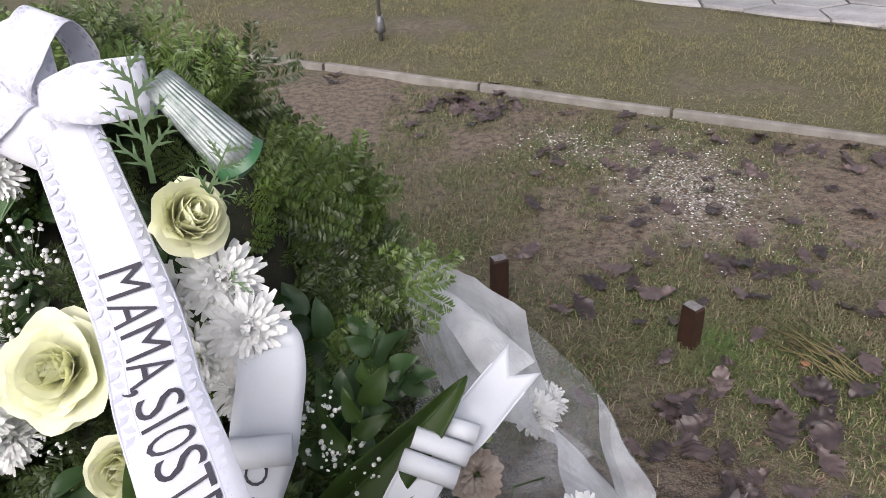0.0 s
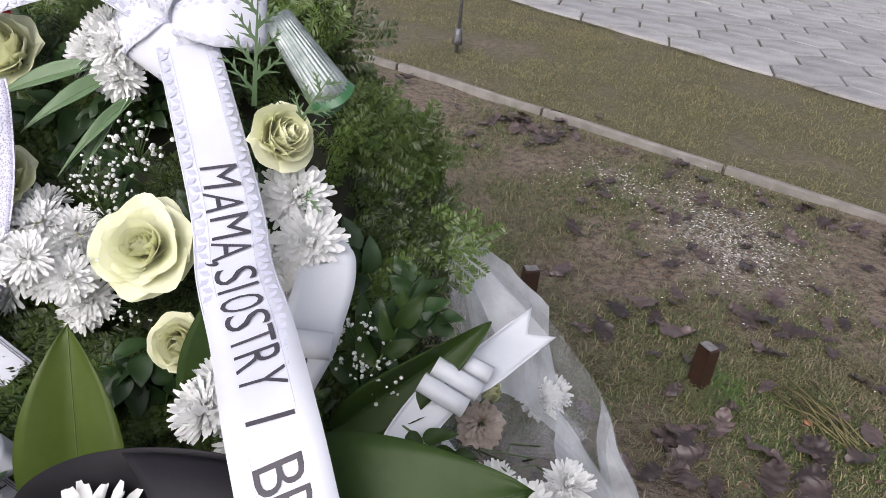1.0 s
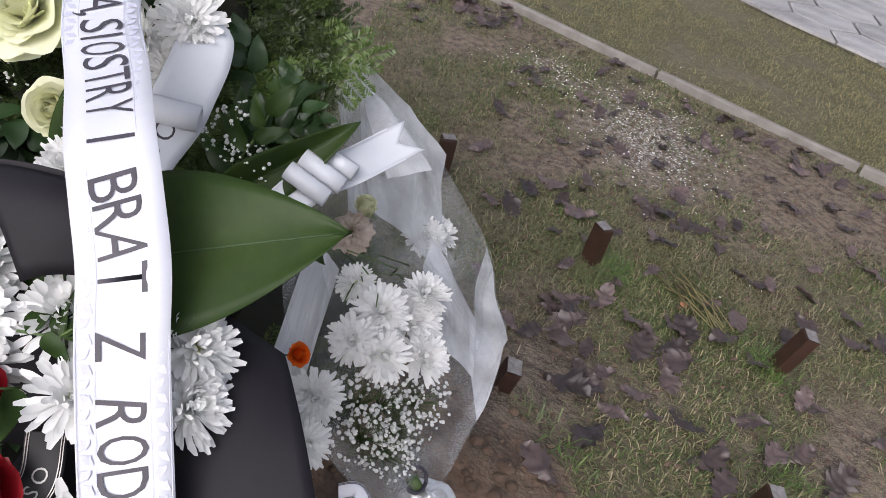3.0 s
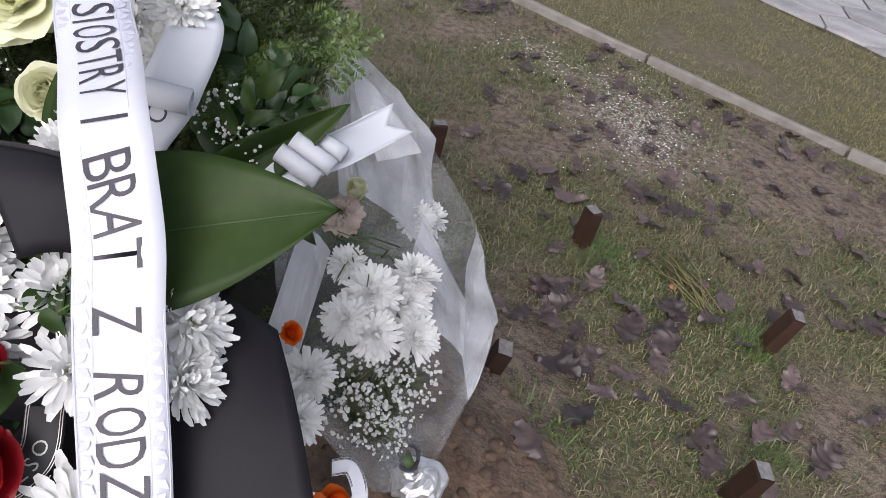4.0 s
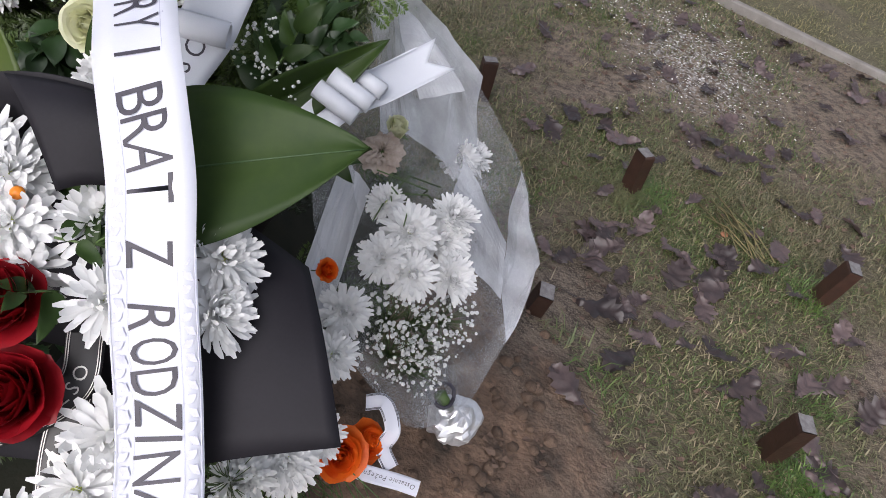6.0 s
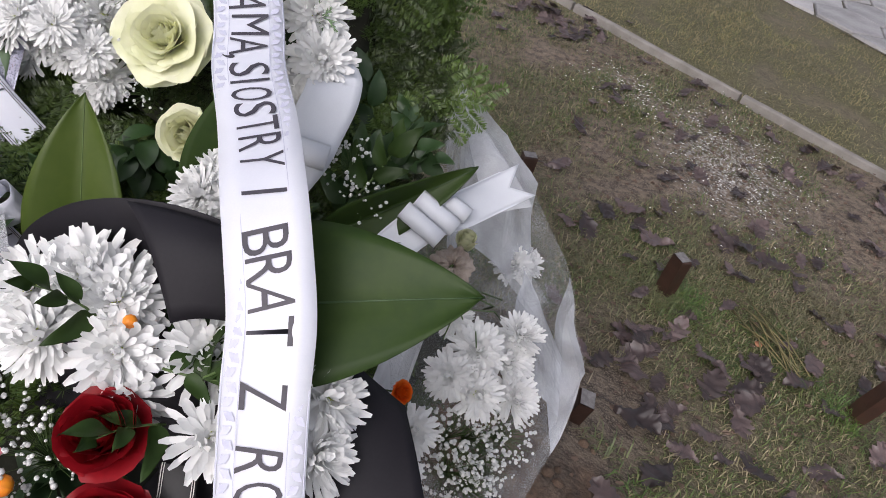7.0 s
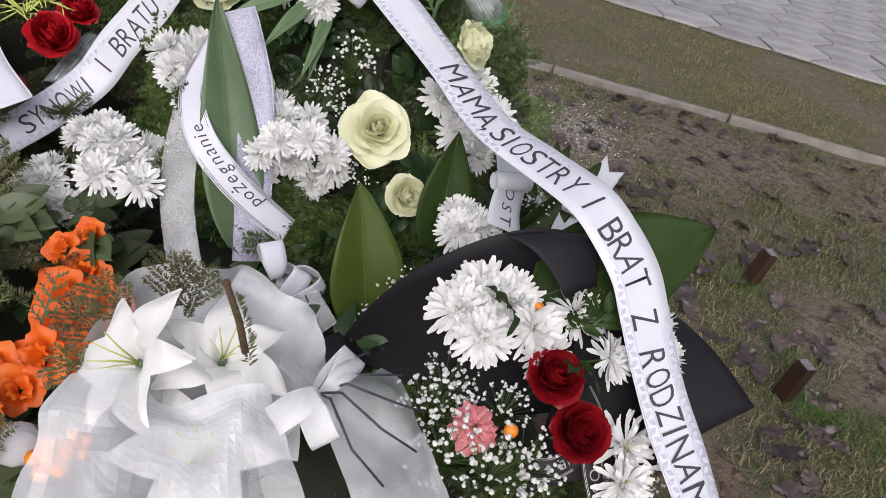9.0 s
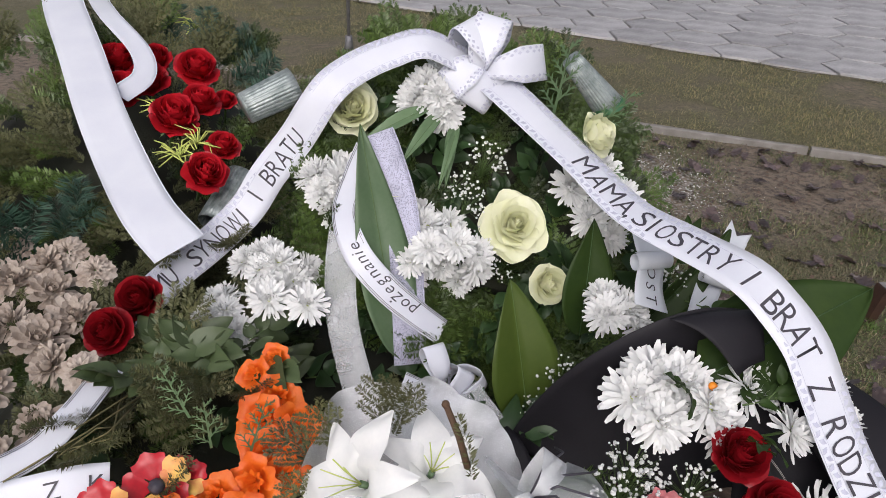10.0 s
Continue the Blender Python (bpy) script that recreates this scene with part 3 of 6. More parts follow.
def motifs(rib, a, d0, d1, step=.021, size=.0125):
    """A printed border of small curled leaves."""
    s = Shape()
    d = d0
    i = 0
    while d < d1:
        for da, rot, sc in ((-.0035, .85, 1), (.0035, -.5, .7)):
            sg = 1 if i % 2 else -1

            def fn(u, v):
                L = size * sc * v
                w = (u - .5) * size * .5 * sc * math.sin(math.pi * min(1, v + .02))
                c, sn = math.cos(rot * sg), math.sin(rot * sg)
                return rib.at(d + L * c - w * sn, a + sg * da + L * sn + w * c, .0009)
            s.grid(fn, 2, 4)
        d += step * .55
        i += 1
    return s


# ---- conifer wreath with white flowers ----
WC = Vector((-0.33, 0.69, 0.87))
WN = Vector((0.05, -0.72, 0.69)).normalized()
WU = Vector((0, 0, 1)).cross(WN).normalized()
WV = WN.cross(WU)


def on_wreath(a, b, h=0.0):
    return WC + WU * a + WV * b + WN * h


wreath = thing("conifer_wreath", "large leaning funeral wreath of dark green fir twigs", "wreath", m=Matrix.Translation((-0.36, 0.6, 0.3)))
inv = wreath.matrix_basis.inverted()
base = Shape()
RW = .195
base.grid(lambda u, v: tuple(inv @ on_wreath(RW * (1.02 - abs(2 * v - 1) ** 2.5 * .25) * math.cos(2 * math.pi * u) * (1 if v > 0 else 1) * min(1, .02 + 6 * min(v, 1 - v)), RW * min(1, .02 + 6 * min(v, 1 - v)) * math.sin(2 * math.pi * u),
                                              -.10 + .12 * v + .015 * noise.noise((9 * math.cos(2 * math.pi * u), 9 * math.sin(2 * math.pi * u), 5 * v)))), 40, 12)
# the core's blackness paints the shaded hollow behind blooms and fir
part("wreath_base", base, M_SHADEFILL, wreath, "packed straw core, near black for the shade between blooms")
def reach(a):
    """How far the twigs stand out at the angle a: less at the upper right, more low on the right."""
    return 1 - .30 * math.exp(-((a - .75) / .75) ** 2) - .14 * math.exp(-((a + .35) / .4) ** 2)


for i in range(330):
    a = -math.pi + 2 * math.pi * i / 330 + jig(.1)
    r = (.13 + .155 * rnd.random() ** .8) * reach(a)
    p = on_wreath(r * math.cos(a), r * math.sin(a), rnd.uniform(-.11, .045))
    b = a + jig(.6)
    d = (WU * math.cos(b) + WV * math.sin(b) + WN * rnd.uniform(-.1, .55) - Vector((0, 0, .35 * max(0, math.cos(a))))).normalized()
    if r < .19 or (.10 < r * math.cos(a) < .25 and -.26 < r * math.sin(a) < .12):
        p = p - WN * .05
    part("fir_twig", rnd.choice(TWIGS["fir"]), M_FIR, wreath, m=inv @ along(p, d, WN + Vector((jig(.4), jig(.4), jig(.4))), rnd.uniform(.7, 1.0)))
for i in range(45):
    a, r = rnd.uniform(0, 2 * math.pi), .28 * math.sqrt(rnd.random())
    p = on_wreath(r * math.cos(a), r * math.sin(a), -.06 if .08 < r * math.cos(a) < .28 and -.28 < r * math.sin(a) < .14 else .0)
    part("fir_twig", rnd.choice(TWIGS["fir"]), M_FIR, wreath, m=inv @ along(p, (WU * jig(1) + WV * jig(1) + WN * .35).normalized(), WN, rnd.uniform(.6, .85)))
for x in (-.16, .16):
    leg = Shape().tube([inv @ (on_wreath(x, .1, -.1)), inv @ Vector((WC.x + x * 1.3, 1.08, 0.02))], .012, .012, 6)
    part("stand_leg", leg, M_PEG, wreath, "thin wooden stand leg")

# ---- heap of bedding twigs under the flowers ----
def heap_z(x, y):
    q = abs((x + .70) / .78) ** 4 + abs((y - .40) / .66) ** 4
    return max(0.0, .60 * math.exp(-q * .9) + .02 * noise.noise((x * 7, y * 7, 3)) * (q < 2))


heap = thing("fir_branch_heap", "low heap of dark fir branches covering the grave mound", "branches")
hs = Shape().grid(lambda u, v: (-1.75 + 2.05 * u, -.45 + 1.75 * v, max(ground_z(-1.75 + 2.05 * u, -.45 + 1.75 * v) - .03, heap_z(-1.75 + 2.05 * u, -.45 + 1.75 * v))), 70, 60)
# near-black sheet below the twigs, shade put into its colour
part("bedding", hs, M_SHADEFILL, heap, "bedding under the twigs, near black for the shade inside the heap")
n = 0
while n < 240:
    x, y = rnd.uniform(-1.5, .16), rnd.uniform(-.25, 1.05)
    z = heap_z(x, y)
    if z < ground_z(x, y) + .05:
        continue
    n += 1
    kind = "olive" if x < -.85 and rnd.random() < .6 else "fir"
    a = rnd.uniform(0, 2 * math.pi)
    part("fir_twig", rnd.choice(TWIGS[kind]), M_FIR, heap, m=along((x, y, z - .01), (math.cos(a), math.sin(a), rnd.uniform(-.1, .6)), (0, 0, 1), rnd.uniform(.8, 1.2)))


# ---- roses and chrysanthemums of the wreath ----
ROSE_CREAM = "creamy white rose in full bloom on the wreath"
for p, n, kind, s in [((-.345, .545, .865), (.05, -.75, .65), "open", 1.02), ((-.290, .50, .775), (.15, -.85, .45), "cup", .85), ((-.21, .60, 1.005), (.6, -.5, .5), "cup", .95),
                      ((-.608, .73, 1.015), (.0, -.7, .5), "cup", 1.15), ((-.552, .595, .895), (.1, -.5, .8), "cup", 1.0), ((-.425, .42, .62), (-.3, -.5, .7), "bud", .9)]:
    plant("cream" + kind, make_rose(kind, M_CREAM), aim(p, n, rnd.uniform(0, 360), s), ROSE_CREAM if kind == "open" else "half-open creamy white rose among dark leaves", "rose", "cream roses")

MUM = "white chrysanthemum bloom with dense narrow petals"


def mums(centre, spread, count, normal, size=1.0, keys=("mumA", "mumB", "mumC"), squash=.45, label=MUM, group="white chrysanthemums"):
    """A loose domed cluster of blooms."""
    nrm = Vector(normal).normalized()
    u = nrm.orthogonal().normalized()
    w = nrm.cross(u)
    for i in range(count):
        r = spread * math.sqrt((i + .3) / count)
        a = i * 2.4 + jig(.3)
        off = u * (r * math.cos(a)) + w * (r * math.sin(a))
        dome = nrm * (-squash * r * r / max(1e-6, spread))
        mum1(Vector(centre) + off + dome, (nrm + off.normalized() * (.9 * r / max(.001, spread)) if r > 1e-4 else nrm), size * rnd.uniform(.85, 1.12), rnd.choice(keys), label, group)


MUMS = {"mumA": (3, 175, .042, 1.0, None, .78, True), "mumB": (5, 185, .040, .88, None, .76, False), "mumC": (8, 145, .044, 1.12, None, .84, True), "mumD": (9, 95, .047, 1.08, None, 1.0, True),
        "oldmum": (11, 80, .036, .95, M_OLDPINK, 1.2, False)}


def mum1(p, n, s, key, label=MUM, group="white chrysanthemums"):
    return plant(key, make_mum(*MUMS[key]), aim(p, n, rnd.uniform(0, 360), s), label, "flower", group)


mum1((-.178, .585, .945), (.35, -.7, .6), 1.0, "mumA")
mum1((-.150, .548, .908), (.3, -.75, .55), 1.0, "mumA")
mum1((-.235, .575, .925), (.0, -.7, .6), .95, "mumB")
mum1((-.205, .545, .875), (.0, -.8, .5), .85, "mumC")
mum1((-.165, .53, .845), (.3, -.8, .4), .8, "mumB")
mums((-.445, .71, 1.06), .055, 6, (0, -.75, .65), .95)
mums((-.50, .55, .865), .062, 8, (-.05, -.6, .8), .82)
for a in range(7):
    t = radians(-60 + 45 * a)
    mum1((-.47 + .062 * math.cos(t), .505 - .03 * math.sin(t), .82 + .058 * math.sin(t)), (.4 * math.cos(t), -.8, .5 + .3 * math.sin(t)), .72, "mumC" if a % 2 else "mumA")
mums((-.190, .385, .785), .045, 4, (.1, -.6, .8), .85)
mums((-.66, .62, .92), .05, 5, (-.2, -.7, .6), .85)
mums((-.750, .53, .815), .060, 7, (0, -.6, .8), .76)
mums((-.835, .455, .775), .045, 4, (-.2, -.5, .8), .72)
mum1((-.70, .44, .80), (.2, -.7, .7), .75, "mumD")
mum1((-.76, .46, .80), (.1, -.7, .7), .75, "mumD")

# ---- bouquet in black paper ----
bouquet_mums = [((-.262, .165, .80), (-.3, -.55, .8), 1.05, "mumD"), ((-.225, .185, .815), (-.1, -.4, .9), 1.1, "mumD"), ((-.19, .175, .81), (.1, -.5, .9), 1.1, "mumA"), ((-.235, .13, .785), (-.2, -.7, .7), 1.0, "mumC"),
                ((-.165, .135, .795), (.2, -.7, .8), .95, "mumD"), ((-.145, .115, .765), (.1, -.9, .5), .85, "mumD"), ((-.095, .16, .80), (.2, -.4, .9), .9, "mumD"), ((-.055, .175, .80), (.3, -.3, .9), .9, "mumC"),
                ((-.06, .10, .775), (.4, -.5, .7), .8, "mumD"), ((.028, .122, .772), (.7, -.2, .7), .95, "mumB"), ((.018, .158, .803), (.6, -.1, .8), .95, "mumA"), ((-.030, .035, .675), (.3, -.7, .6), 1.0, "mumD"), ((-.04, -.005, .648), (.1, -.8, .5), .9, "mumD")]
for p, n, s, k in bouquet_mums:
    mum1(p, n, s, k, "white chrysanthemum in the bouquet wrapped in black paper")
for p, n, s in [((-.142, .088, .745), (-.05, -.5, .85), .95), ((-.112, .040, .695), (.05, -.6, .8), 1.0)]:
    plant("redrose", make_rose("cup", M_RED), aim(p, n, rnd.uniform(0, 360), s), "deep red rose with water drops in a black bouquet", "rose", "dark red roses")
plant("carnation", make_carnation(M_PINK), aim((-.251, .045, .70), (0, -.5, .85), 20, .95), "pale pink carnation among tiny white blossoms", "carnation")
for p, s in [((-.30, .075, .70), 1.0), ((-.285, .02, .68), 1.0), ((-.225, .0, .67), 1.1), ((-.18, .01, .67), .9), ((-.275, .11, .715), .8), ((-.20, .075, .70), .7)]:
    plant("gyp", make_gyp(4), aim(p, (0, -.4, .9), rnd.uniform(0, 360), s), "spray of tiny white gypsophila blossoms", "flower", "gypsophila sprays")
for p, s in [((-.082, .517, .800), .8), ((-.055, .50, .775), .7), ((-.385, .60, .96), .9), ((-.42, .57, .90), .8), ((-.39, .53, .84), .7), ((-.36, .52, .80), .6), ((-.30, .33, .70), .8), ((-.34, .30, .66), .7), ((.0, .04, .57), 1.0), ((.05, .09, .53), 1.0), ((-.58, .37, .62), .7), ((-.05, -.1, .55), 1.2), ((-.44, .60, .92), .7)]:
    plant("gyp2", make_gyp(9, 42, .05), aim(p, (.1, -.6, .8), rnd.uniform(0, 360), s), "loose spray of white gypsophila buds", "flower", "gypsophila sprays")

wrap = thing("bouquet_wrap", "stiff black paper wrapped round a bouquet, rolled at its top", "paper", m=Matrix.Translation((-.12, .05, .60)))
wi = wrap.matrix_basis.inverted()
rim = bend([(-.41, .275, .61), (-.375, .265, .70), (-.325, .245, .79), (-.25, .225, .865), (-.17, .225, .895), (-.09, .235, .885), (-.02, .245, .85), (.04, .235, .80)], 44)[0]


def wall(u, v):
    """The upright back of the paper cone."""
    p = rim[min(44, int(round(u * 44)))]
    low = Vector((-.15 + (p.x + .15) * .55, .10 + (p.y - .1) * .45, .60))
    q = p.lerp(low, v)
    q.y += .03 * math.sin(math.pi * v)
    return tuple(wi @ q)


solid(part("back_sheet", Shape().grid(wall, 44, 10), M_PAPER, wrap), .0008)


def patch(a, b, c, d, lift, nu=12, nv=10):
    a, b, c, d = (Vector(k) for k in (a, b, c, d))
    return Shape().grid(lambda u, v: tuple(wi @ (a.lerp(b, u).lerp(d.lerp(c, u), v) + Vector((0, 0, 1)) * lift * math.sin(math.pi * v) + Vector((0, 0, .004)) * math.sin(4 * u))), nu, nv)


solid(part("side_sheet", patch((-.05, .235, .80), (.085, .205, .775), (.167, .06, .724), (.02, .02, .665), .012), M_PAPER, wrap, "stiff square corner of black paper"), .0008)
solid(part("inner_sheet", patch((-.05, .235, .80), (.06, .10, .70), (.02, .02, .655), (-.16, .02, .60), -.01), M_PAPER, wrap), .0008)
solid(part("folded_flap", patch((-.205, .218, .888), (-.075, .225, .893), (-.075, .17, .845), (-.125, .15, .835), .018), M_PAPER, wrap, "paper edge folded over, catching the light"), .0008)
solid(part("crumpled_corner", patch((-.47, .26, .63), (-.40, .28, .66), (-.36, .20, .60), (-.45, .19, .58), .02), M_PAPER, wrap), .0008)

# ---- large glossy leaves ----
BIG = "large glossy dark green aspidistra leaf"


def big_leaf(base, tip, W, up, droop=.1, fold=.2, material=None, label=BIG, wave=.004):
    b, t = Vector(base), Vector(tip)
    L = (t - b).length
    s = leaf_shape(L, W, fold, droop, wave, 1.2, 10, 24)
    ob = thing("leaf", label, "leaf", "large leaves")
    solid(part("blade", s, material or M_GLOSS, ob), .0007)
    part("midrib", Shape().tube([(0, L * k / 12, -droop * L * (k / 12) ** 2 + .0006) for k in range(13)], W * .010, .0006, 5), M_LEAF if material is None else M_STEM, ob)
    d = (t - b).normalized() + Vector(up).normalized() * droop
    ob.matrix_basis = along(b, d, up)
    return ob


big_leaf((-.345, .335, .60), (-.377, .417, .840), .128, (.15, -.9, .3), .03, .35, M_OLIVELEAF)
big_leaf((-.15, .19, .80), (.119, .237, .905), .172, (.05, -.45, .9), .08, .12, wave=.006)
big_leaf((-.10, .47, .70), (.069, .535, .845), .07, (.35, -.8, .45), .12, .7)
big_leaf((-.553, .425, .69), (-.602, .60, 1.04), .098, (.25, -.85, .35), .02, .2, M_PALELEAF, "long upright dull green leaf behind a printed ribbon")
big_leaf((-.235, .44, .70), (-.215, .50, .90), .10, (.1, -.9, .3), .05, .25)
for b, t, w in [((-.45, .70, 1.02), (-.53, .61, .965), .026), ((-.43, .69, 1.0), (-.455, .60, .925), .022), ((-.42, .69, 1.0), (-.47, .58, .93), .018), ((-.47, .70, 1.03), (-.60, .66, .98), .028)]:
    big_leaf(b, t, w, (0, -.6, .8), .25, .5, M_PALELEAF, "pale green drooping strap leaf below the bow", .002)
for p, d in [((-.06, .49, .78), (.1, .1, .5)), ((-.03, .47, .74), (.6, -.2, 0))]:
    plant("ruscus", make_sprig(5, .05, .024, M_GLOSS, .09, 3), along(p, d, (0, -.5, .8)), "sprig of small glossy pointed leaves", "leaves", "leafy sprigs")
for p, d in [((-.12, .13, .80), (.6, .1, .2)), ((-.09, .13, .80), (.2, .1, .3)), ((-.10, .10, .77), (-.2, -.5, .3)), ((-.19, .15, .81), (-.3, -.3, .4))]:
    plant("ruscus", make_sprig(5, .05, .024, M_GLOSS, .09, 3), along(p, d, (0, -.4, .9), .75), "sprig of small glossy pointed leaves", "leaves", "leafy sprigs")
# dark filling leaves between the blooms
for i in range(70):
    a, b = rnd.uniform(-.33, .30), rnd.uniform(-.36, .22)
    if a > .12 and b > -.1:
        continue
    p = on_wreath(a, b, rnd.uniform(-.01, .03))
    plant("filler", make_sprig(5, .055, .034, M_LEAF, .08, 5), along(p, (WU * jig(1) + WV * jig(1) + WN * .5), WN, rnd.uniform(.7, 1.1)), "dark green leafy sprig tucked into the wreath", "leaves", "leafy sprigs")
for i in range(110):
    x, y = rnd.uniform(-1.2, .06), rnd.uniform(-.18, .72)
    if heap_z(x, y) < .4:
        continue
    a = rnd.uniform(0, 6.3)
    big = x < -.7 and rnd.random() < .5
    plant("filler2" if big else "filler", make_sprig(6, .075, .05, M_GREYLEAF, .1, 6) if big else make_sprig(5, .055, .034, M_LEAF, .08, 5), along((x, y, heap_z(x, y) + rnd.uniform(.0, .06)), (math.cos(a), math.sin(a), rnd.uniform(0, .9)), (0, -.3, 1), rnd.uniform(.7, 1.1)),
          "grey green leafy sprig in the flower heap" if big else "dark green leafy sprig in the flower heap", "leaves", "leafy sprigs")
for p, d, s in [((-.255, .66, 1.02), (.1, -.1, 1), 1.0), ((-.20, .62, 1.0), (.5, -.3, .8), .8), ((-.24, .60, .93), (.8, -.3, .2), .7), ((-.83, .20, .74), (.0, -.1, 1), .6), ((-.78, .18, .74), (.3, .1, .9), .6), ((-.86, .24, .76), (-.3, 0, 1), .6)]:
    ob = tagged(new("cypress_spray", FRONDS[0]), "flat feathery light green cypress spray", "branch", "cypress sprays")
    ob.matrix_basis = along(p, d, (.2, -1, .2), s)

# ---- white printed ribbon with its bow ----
SATIN = "white satin funeral ribbon with hand-painted black letters and lavender border"


def big_ribbon(pts, ups, width=.070, label=SATIN):
    rib = Ribbon(pts, width, ups)
    ob = thing("funeral_ribbon", label, "ribbon", "funeral ribbons")
    solid(part("cloth", rib.strip(-width / 2, width / 2, 0, nu=4, wave=.004), M_SATIN, ob), .0004)
    for sg in (-1, 1):
        part("printed_border", motifs(rib, sg * width * .385, .01, rib.length - .01), M_PRINT, ob)
        part("border_line", rib.strip(sg * width * .285 - .0003, sg * width * .285 + .0003, .001, nu=1), M_PRINT, ob)
        part("edge_line", rib.strip(sg * width * .480 - .0004, sg * width * .480 + .0004, .001, nu=1), M_PRINT, ob)
    return rib, ob


def painted(rib, ob, text, d0, flip, height):
    """Hand-painted capitals, each centred at its own distance along the ribbon."""
    q = random.Random(17)
    for ch, d in text:
        v, f = GLYPHS[ch]
        x0, x1 = min(a[0] for a in v), max(a[0] for a in v)
        y0, y1 = (0.0, .70) if ch != "," else (0.0, .70)
        w = {"M": .031, "W": .031, "I": .0042, ",": .006, "N": .025, "A": .027}.get(ch, .0225) * height / .040
        k, lean, dy = w / (x1 - x0), q.uniform(-.10, .16), q.uniform(-.0015, .0015)
        s = Shape()
        for x, y, _ in v:
            yy = ((y - y0) / (y1 - y0) - .5) * height * (1 + q.uniform(-.004, .004)) + dy
            xx = (x - (x0 + x1) / 2) * k + lean * yy
            s.v.append(rib.at(d0 + flip * (d + xx), flip * yy, .0014))
        s.f += [tuple(g) for g in f]
        part("letter", s, M_INK, ob, "black hand-painted letter")


KNOT = Vector((-.375, .735, 1.085))
RIB1 = [(-.372, .725, 1.09), (-.315, .635, 1.05), (-.242, .518, .994), (-.211, .465, .966), (-.181, .402, .950), (-.133, .319, .944), (-.090, .237, .939), (-.062, .190, .914), (-.038, .150, .880), (-.024, .116, .838), (-.006, .078, .785), (.014, .038, .735), (.034, -.008, .692), (.048, -.055, .655), (.055, -.105, .622), (.056, -.15, .595)]
rib1, rib1_thing = big_ribbon(RIB1, [(.1, -.6, .7), (.1, -.6, .7), (.1, -.5, .8), (.1, -.35, .9), (0, -.3, .9), (0, -.5, .8), (0, -.7, .6), (.1, -.8, .5), (.1, -.8, .4), (.2, -.8, .4), (.3, -.7, .5)], .074)
TEXT1 = [("M", 0), ("A", .036), ("M", .068), ("A", .101), (",", .120), ("S", .140), ("I", .160), ("O", .183), ("S", .209), ("T", .235), ("R", .262), ("Y", .289), ("I", .329), ("B", .374), ("R", .398), ("A", .424), ("T", .450), ("Z", .502), ("R", .556), ("O", .583), ("D", .609), ("Z", .636), ("I", .656), ("N", .680), ("A", .711), ("M", .744), ("I", .770)]
painted(rib1, rib1_thing, TEXT1, .268, 1, .040)
RIB2 = [(-0.38, 0.73, 1.09), (-0.472, 0.72, 1.139), (-0.541, 0.72, 1.125), (-0.61, 0.7, 1.099), (-0.655, 0.68, 1.066), (-0.707, 0.687, 0.984), (-0.76, 0.691, 0.914), (-0.804, 0.683, 0.85), (-0.864, 0.64, 0.809), (-0.917, 0.607, 0.779), (-0.946, 0.575, 0.767), (-0.996, 0.511, 0.742)]
rib2, rib2_thing = big_ribbon(RIB2, [(0, -.5, .8), (0, -.5, .8), (-.1, -.6, .7), (0, -.7, .6), (.1, -.7, .6), (.1, -.6, .7), (.0, -.5, .8), (0, -.5, .8)], .064)
TEXT2 = [("E", 0), ("M", .023), ("U", .048), ("S", .100), ("Y", .120), ("N", .143), ("O", .166), ("W", .192), ("I", .213), ("I", .256), ("B", .300), ("R", .322), ("A", .345), ("T", .368), ("U", .391)]
painted(rib2, rib2_thing, TEXT2, rib2.length - .06, -1, .034)

bow = thing("ribbon_bow", "white satin bow with lavender print on the wreath", "bow", m=Matrix.Translation(KNOT))


def loop(d, size, w, up, tilt=0.0):
    """One loop of a bow, standing out along d."""
    d, up = Vector(d).normalized(), Vector(up).normalized()
    up = (up - d * up.dot(d)).normalized()
    s = d.cross(up)
    up, s = up * math.cos(tilt) + s * math.sin(tilt), s * math.cos(tilt) - up * math.sin(tilt)

    def fn(u, v):
        a = 2 * math.pi * (v - .5)
        r = size * (.5 + .5 * math.cos(a))
        h = size * .52 * math.sin(a) * (1 - .4 * math.cos(a)) * .8
        ww = w * (.35 + .65 * min(1, r / size * 1.6))
        return tuple(d * r + up * h + s * ((u - .5) * ww))
    return Shape().grid(fn, 4, 28), fn


for d, size, tilt in [((1, -.12, .18), .118, .22), ((-.32, .0, .95), .095, .35), ((.22, .02, 1), .10, -.3), ((-.75, -.45, -.15), .075, .3), ((-.35, -.7, -.55), .075, -.3), ((.45, -.75, -.3), .055, .3)]:
    sh, fn = loop(d, size, .064, (0, -.8, .5), tilt)
    lp = solid(part("loop", sh, M_SATIN, bow), .0005)
    pr = Shape()
    for u0 in (.12, .88):
        for k in range(22):
            v0 = .06 + .04 * k
            for dv, dw in ((0, -.05), (.02, .05)):
                c = [Vector(fn(u0 + dw + a, v0 + dv + b)) for a, b in ((-.05, 0), (0, .012), (.05, 0), (0, -.012))]
                nn = (c[1] - c[3]).cross(c[2] - c[0]).normalized() * .0009
                for sg in (1, -1):
                    j = len(pr.v)
                    pr.v += [tuple(x + nn * sg) for x in c]
                    pr.f.append((j, j + 1, j + 2, j + 3))
    part("printed_border", pr, M_PRINT, lp)
part("knot", Shape().ball((0, -.01, 0), .026, 12, 8, .8), M_SATIN, bow)


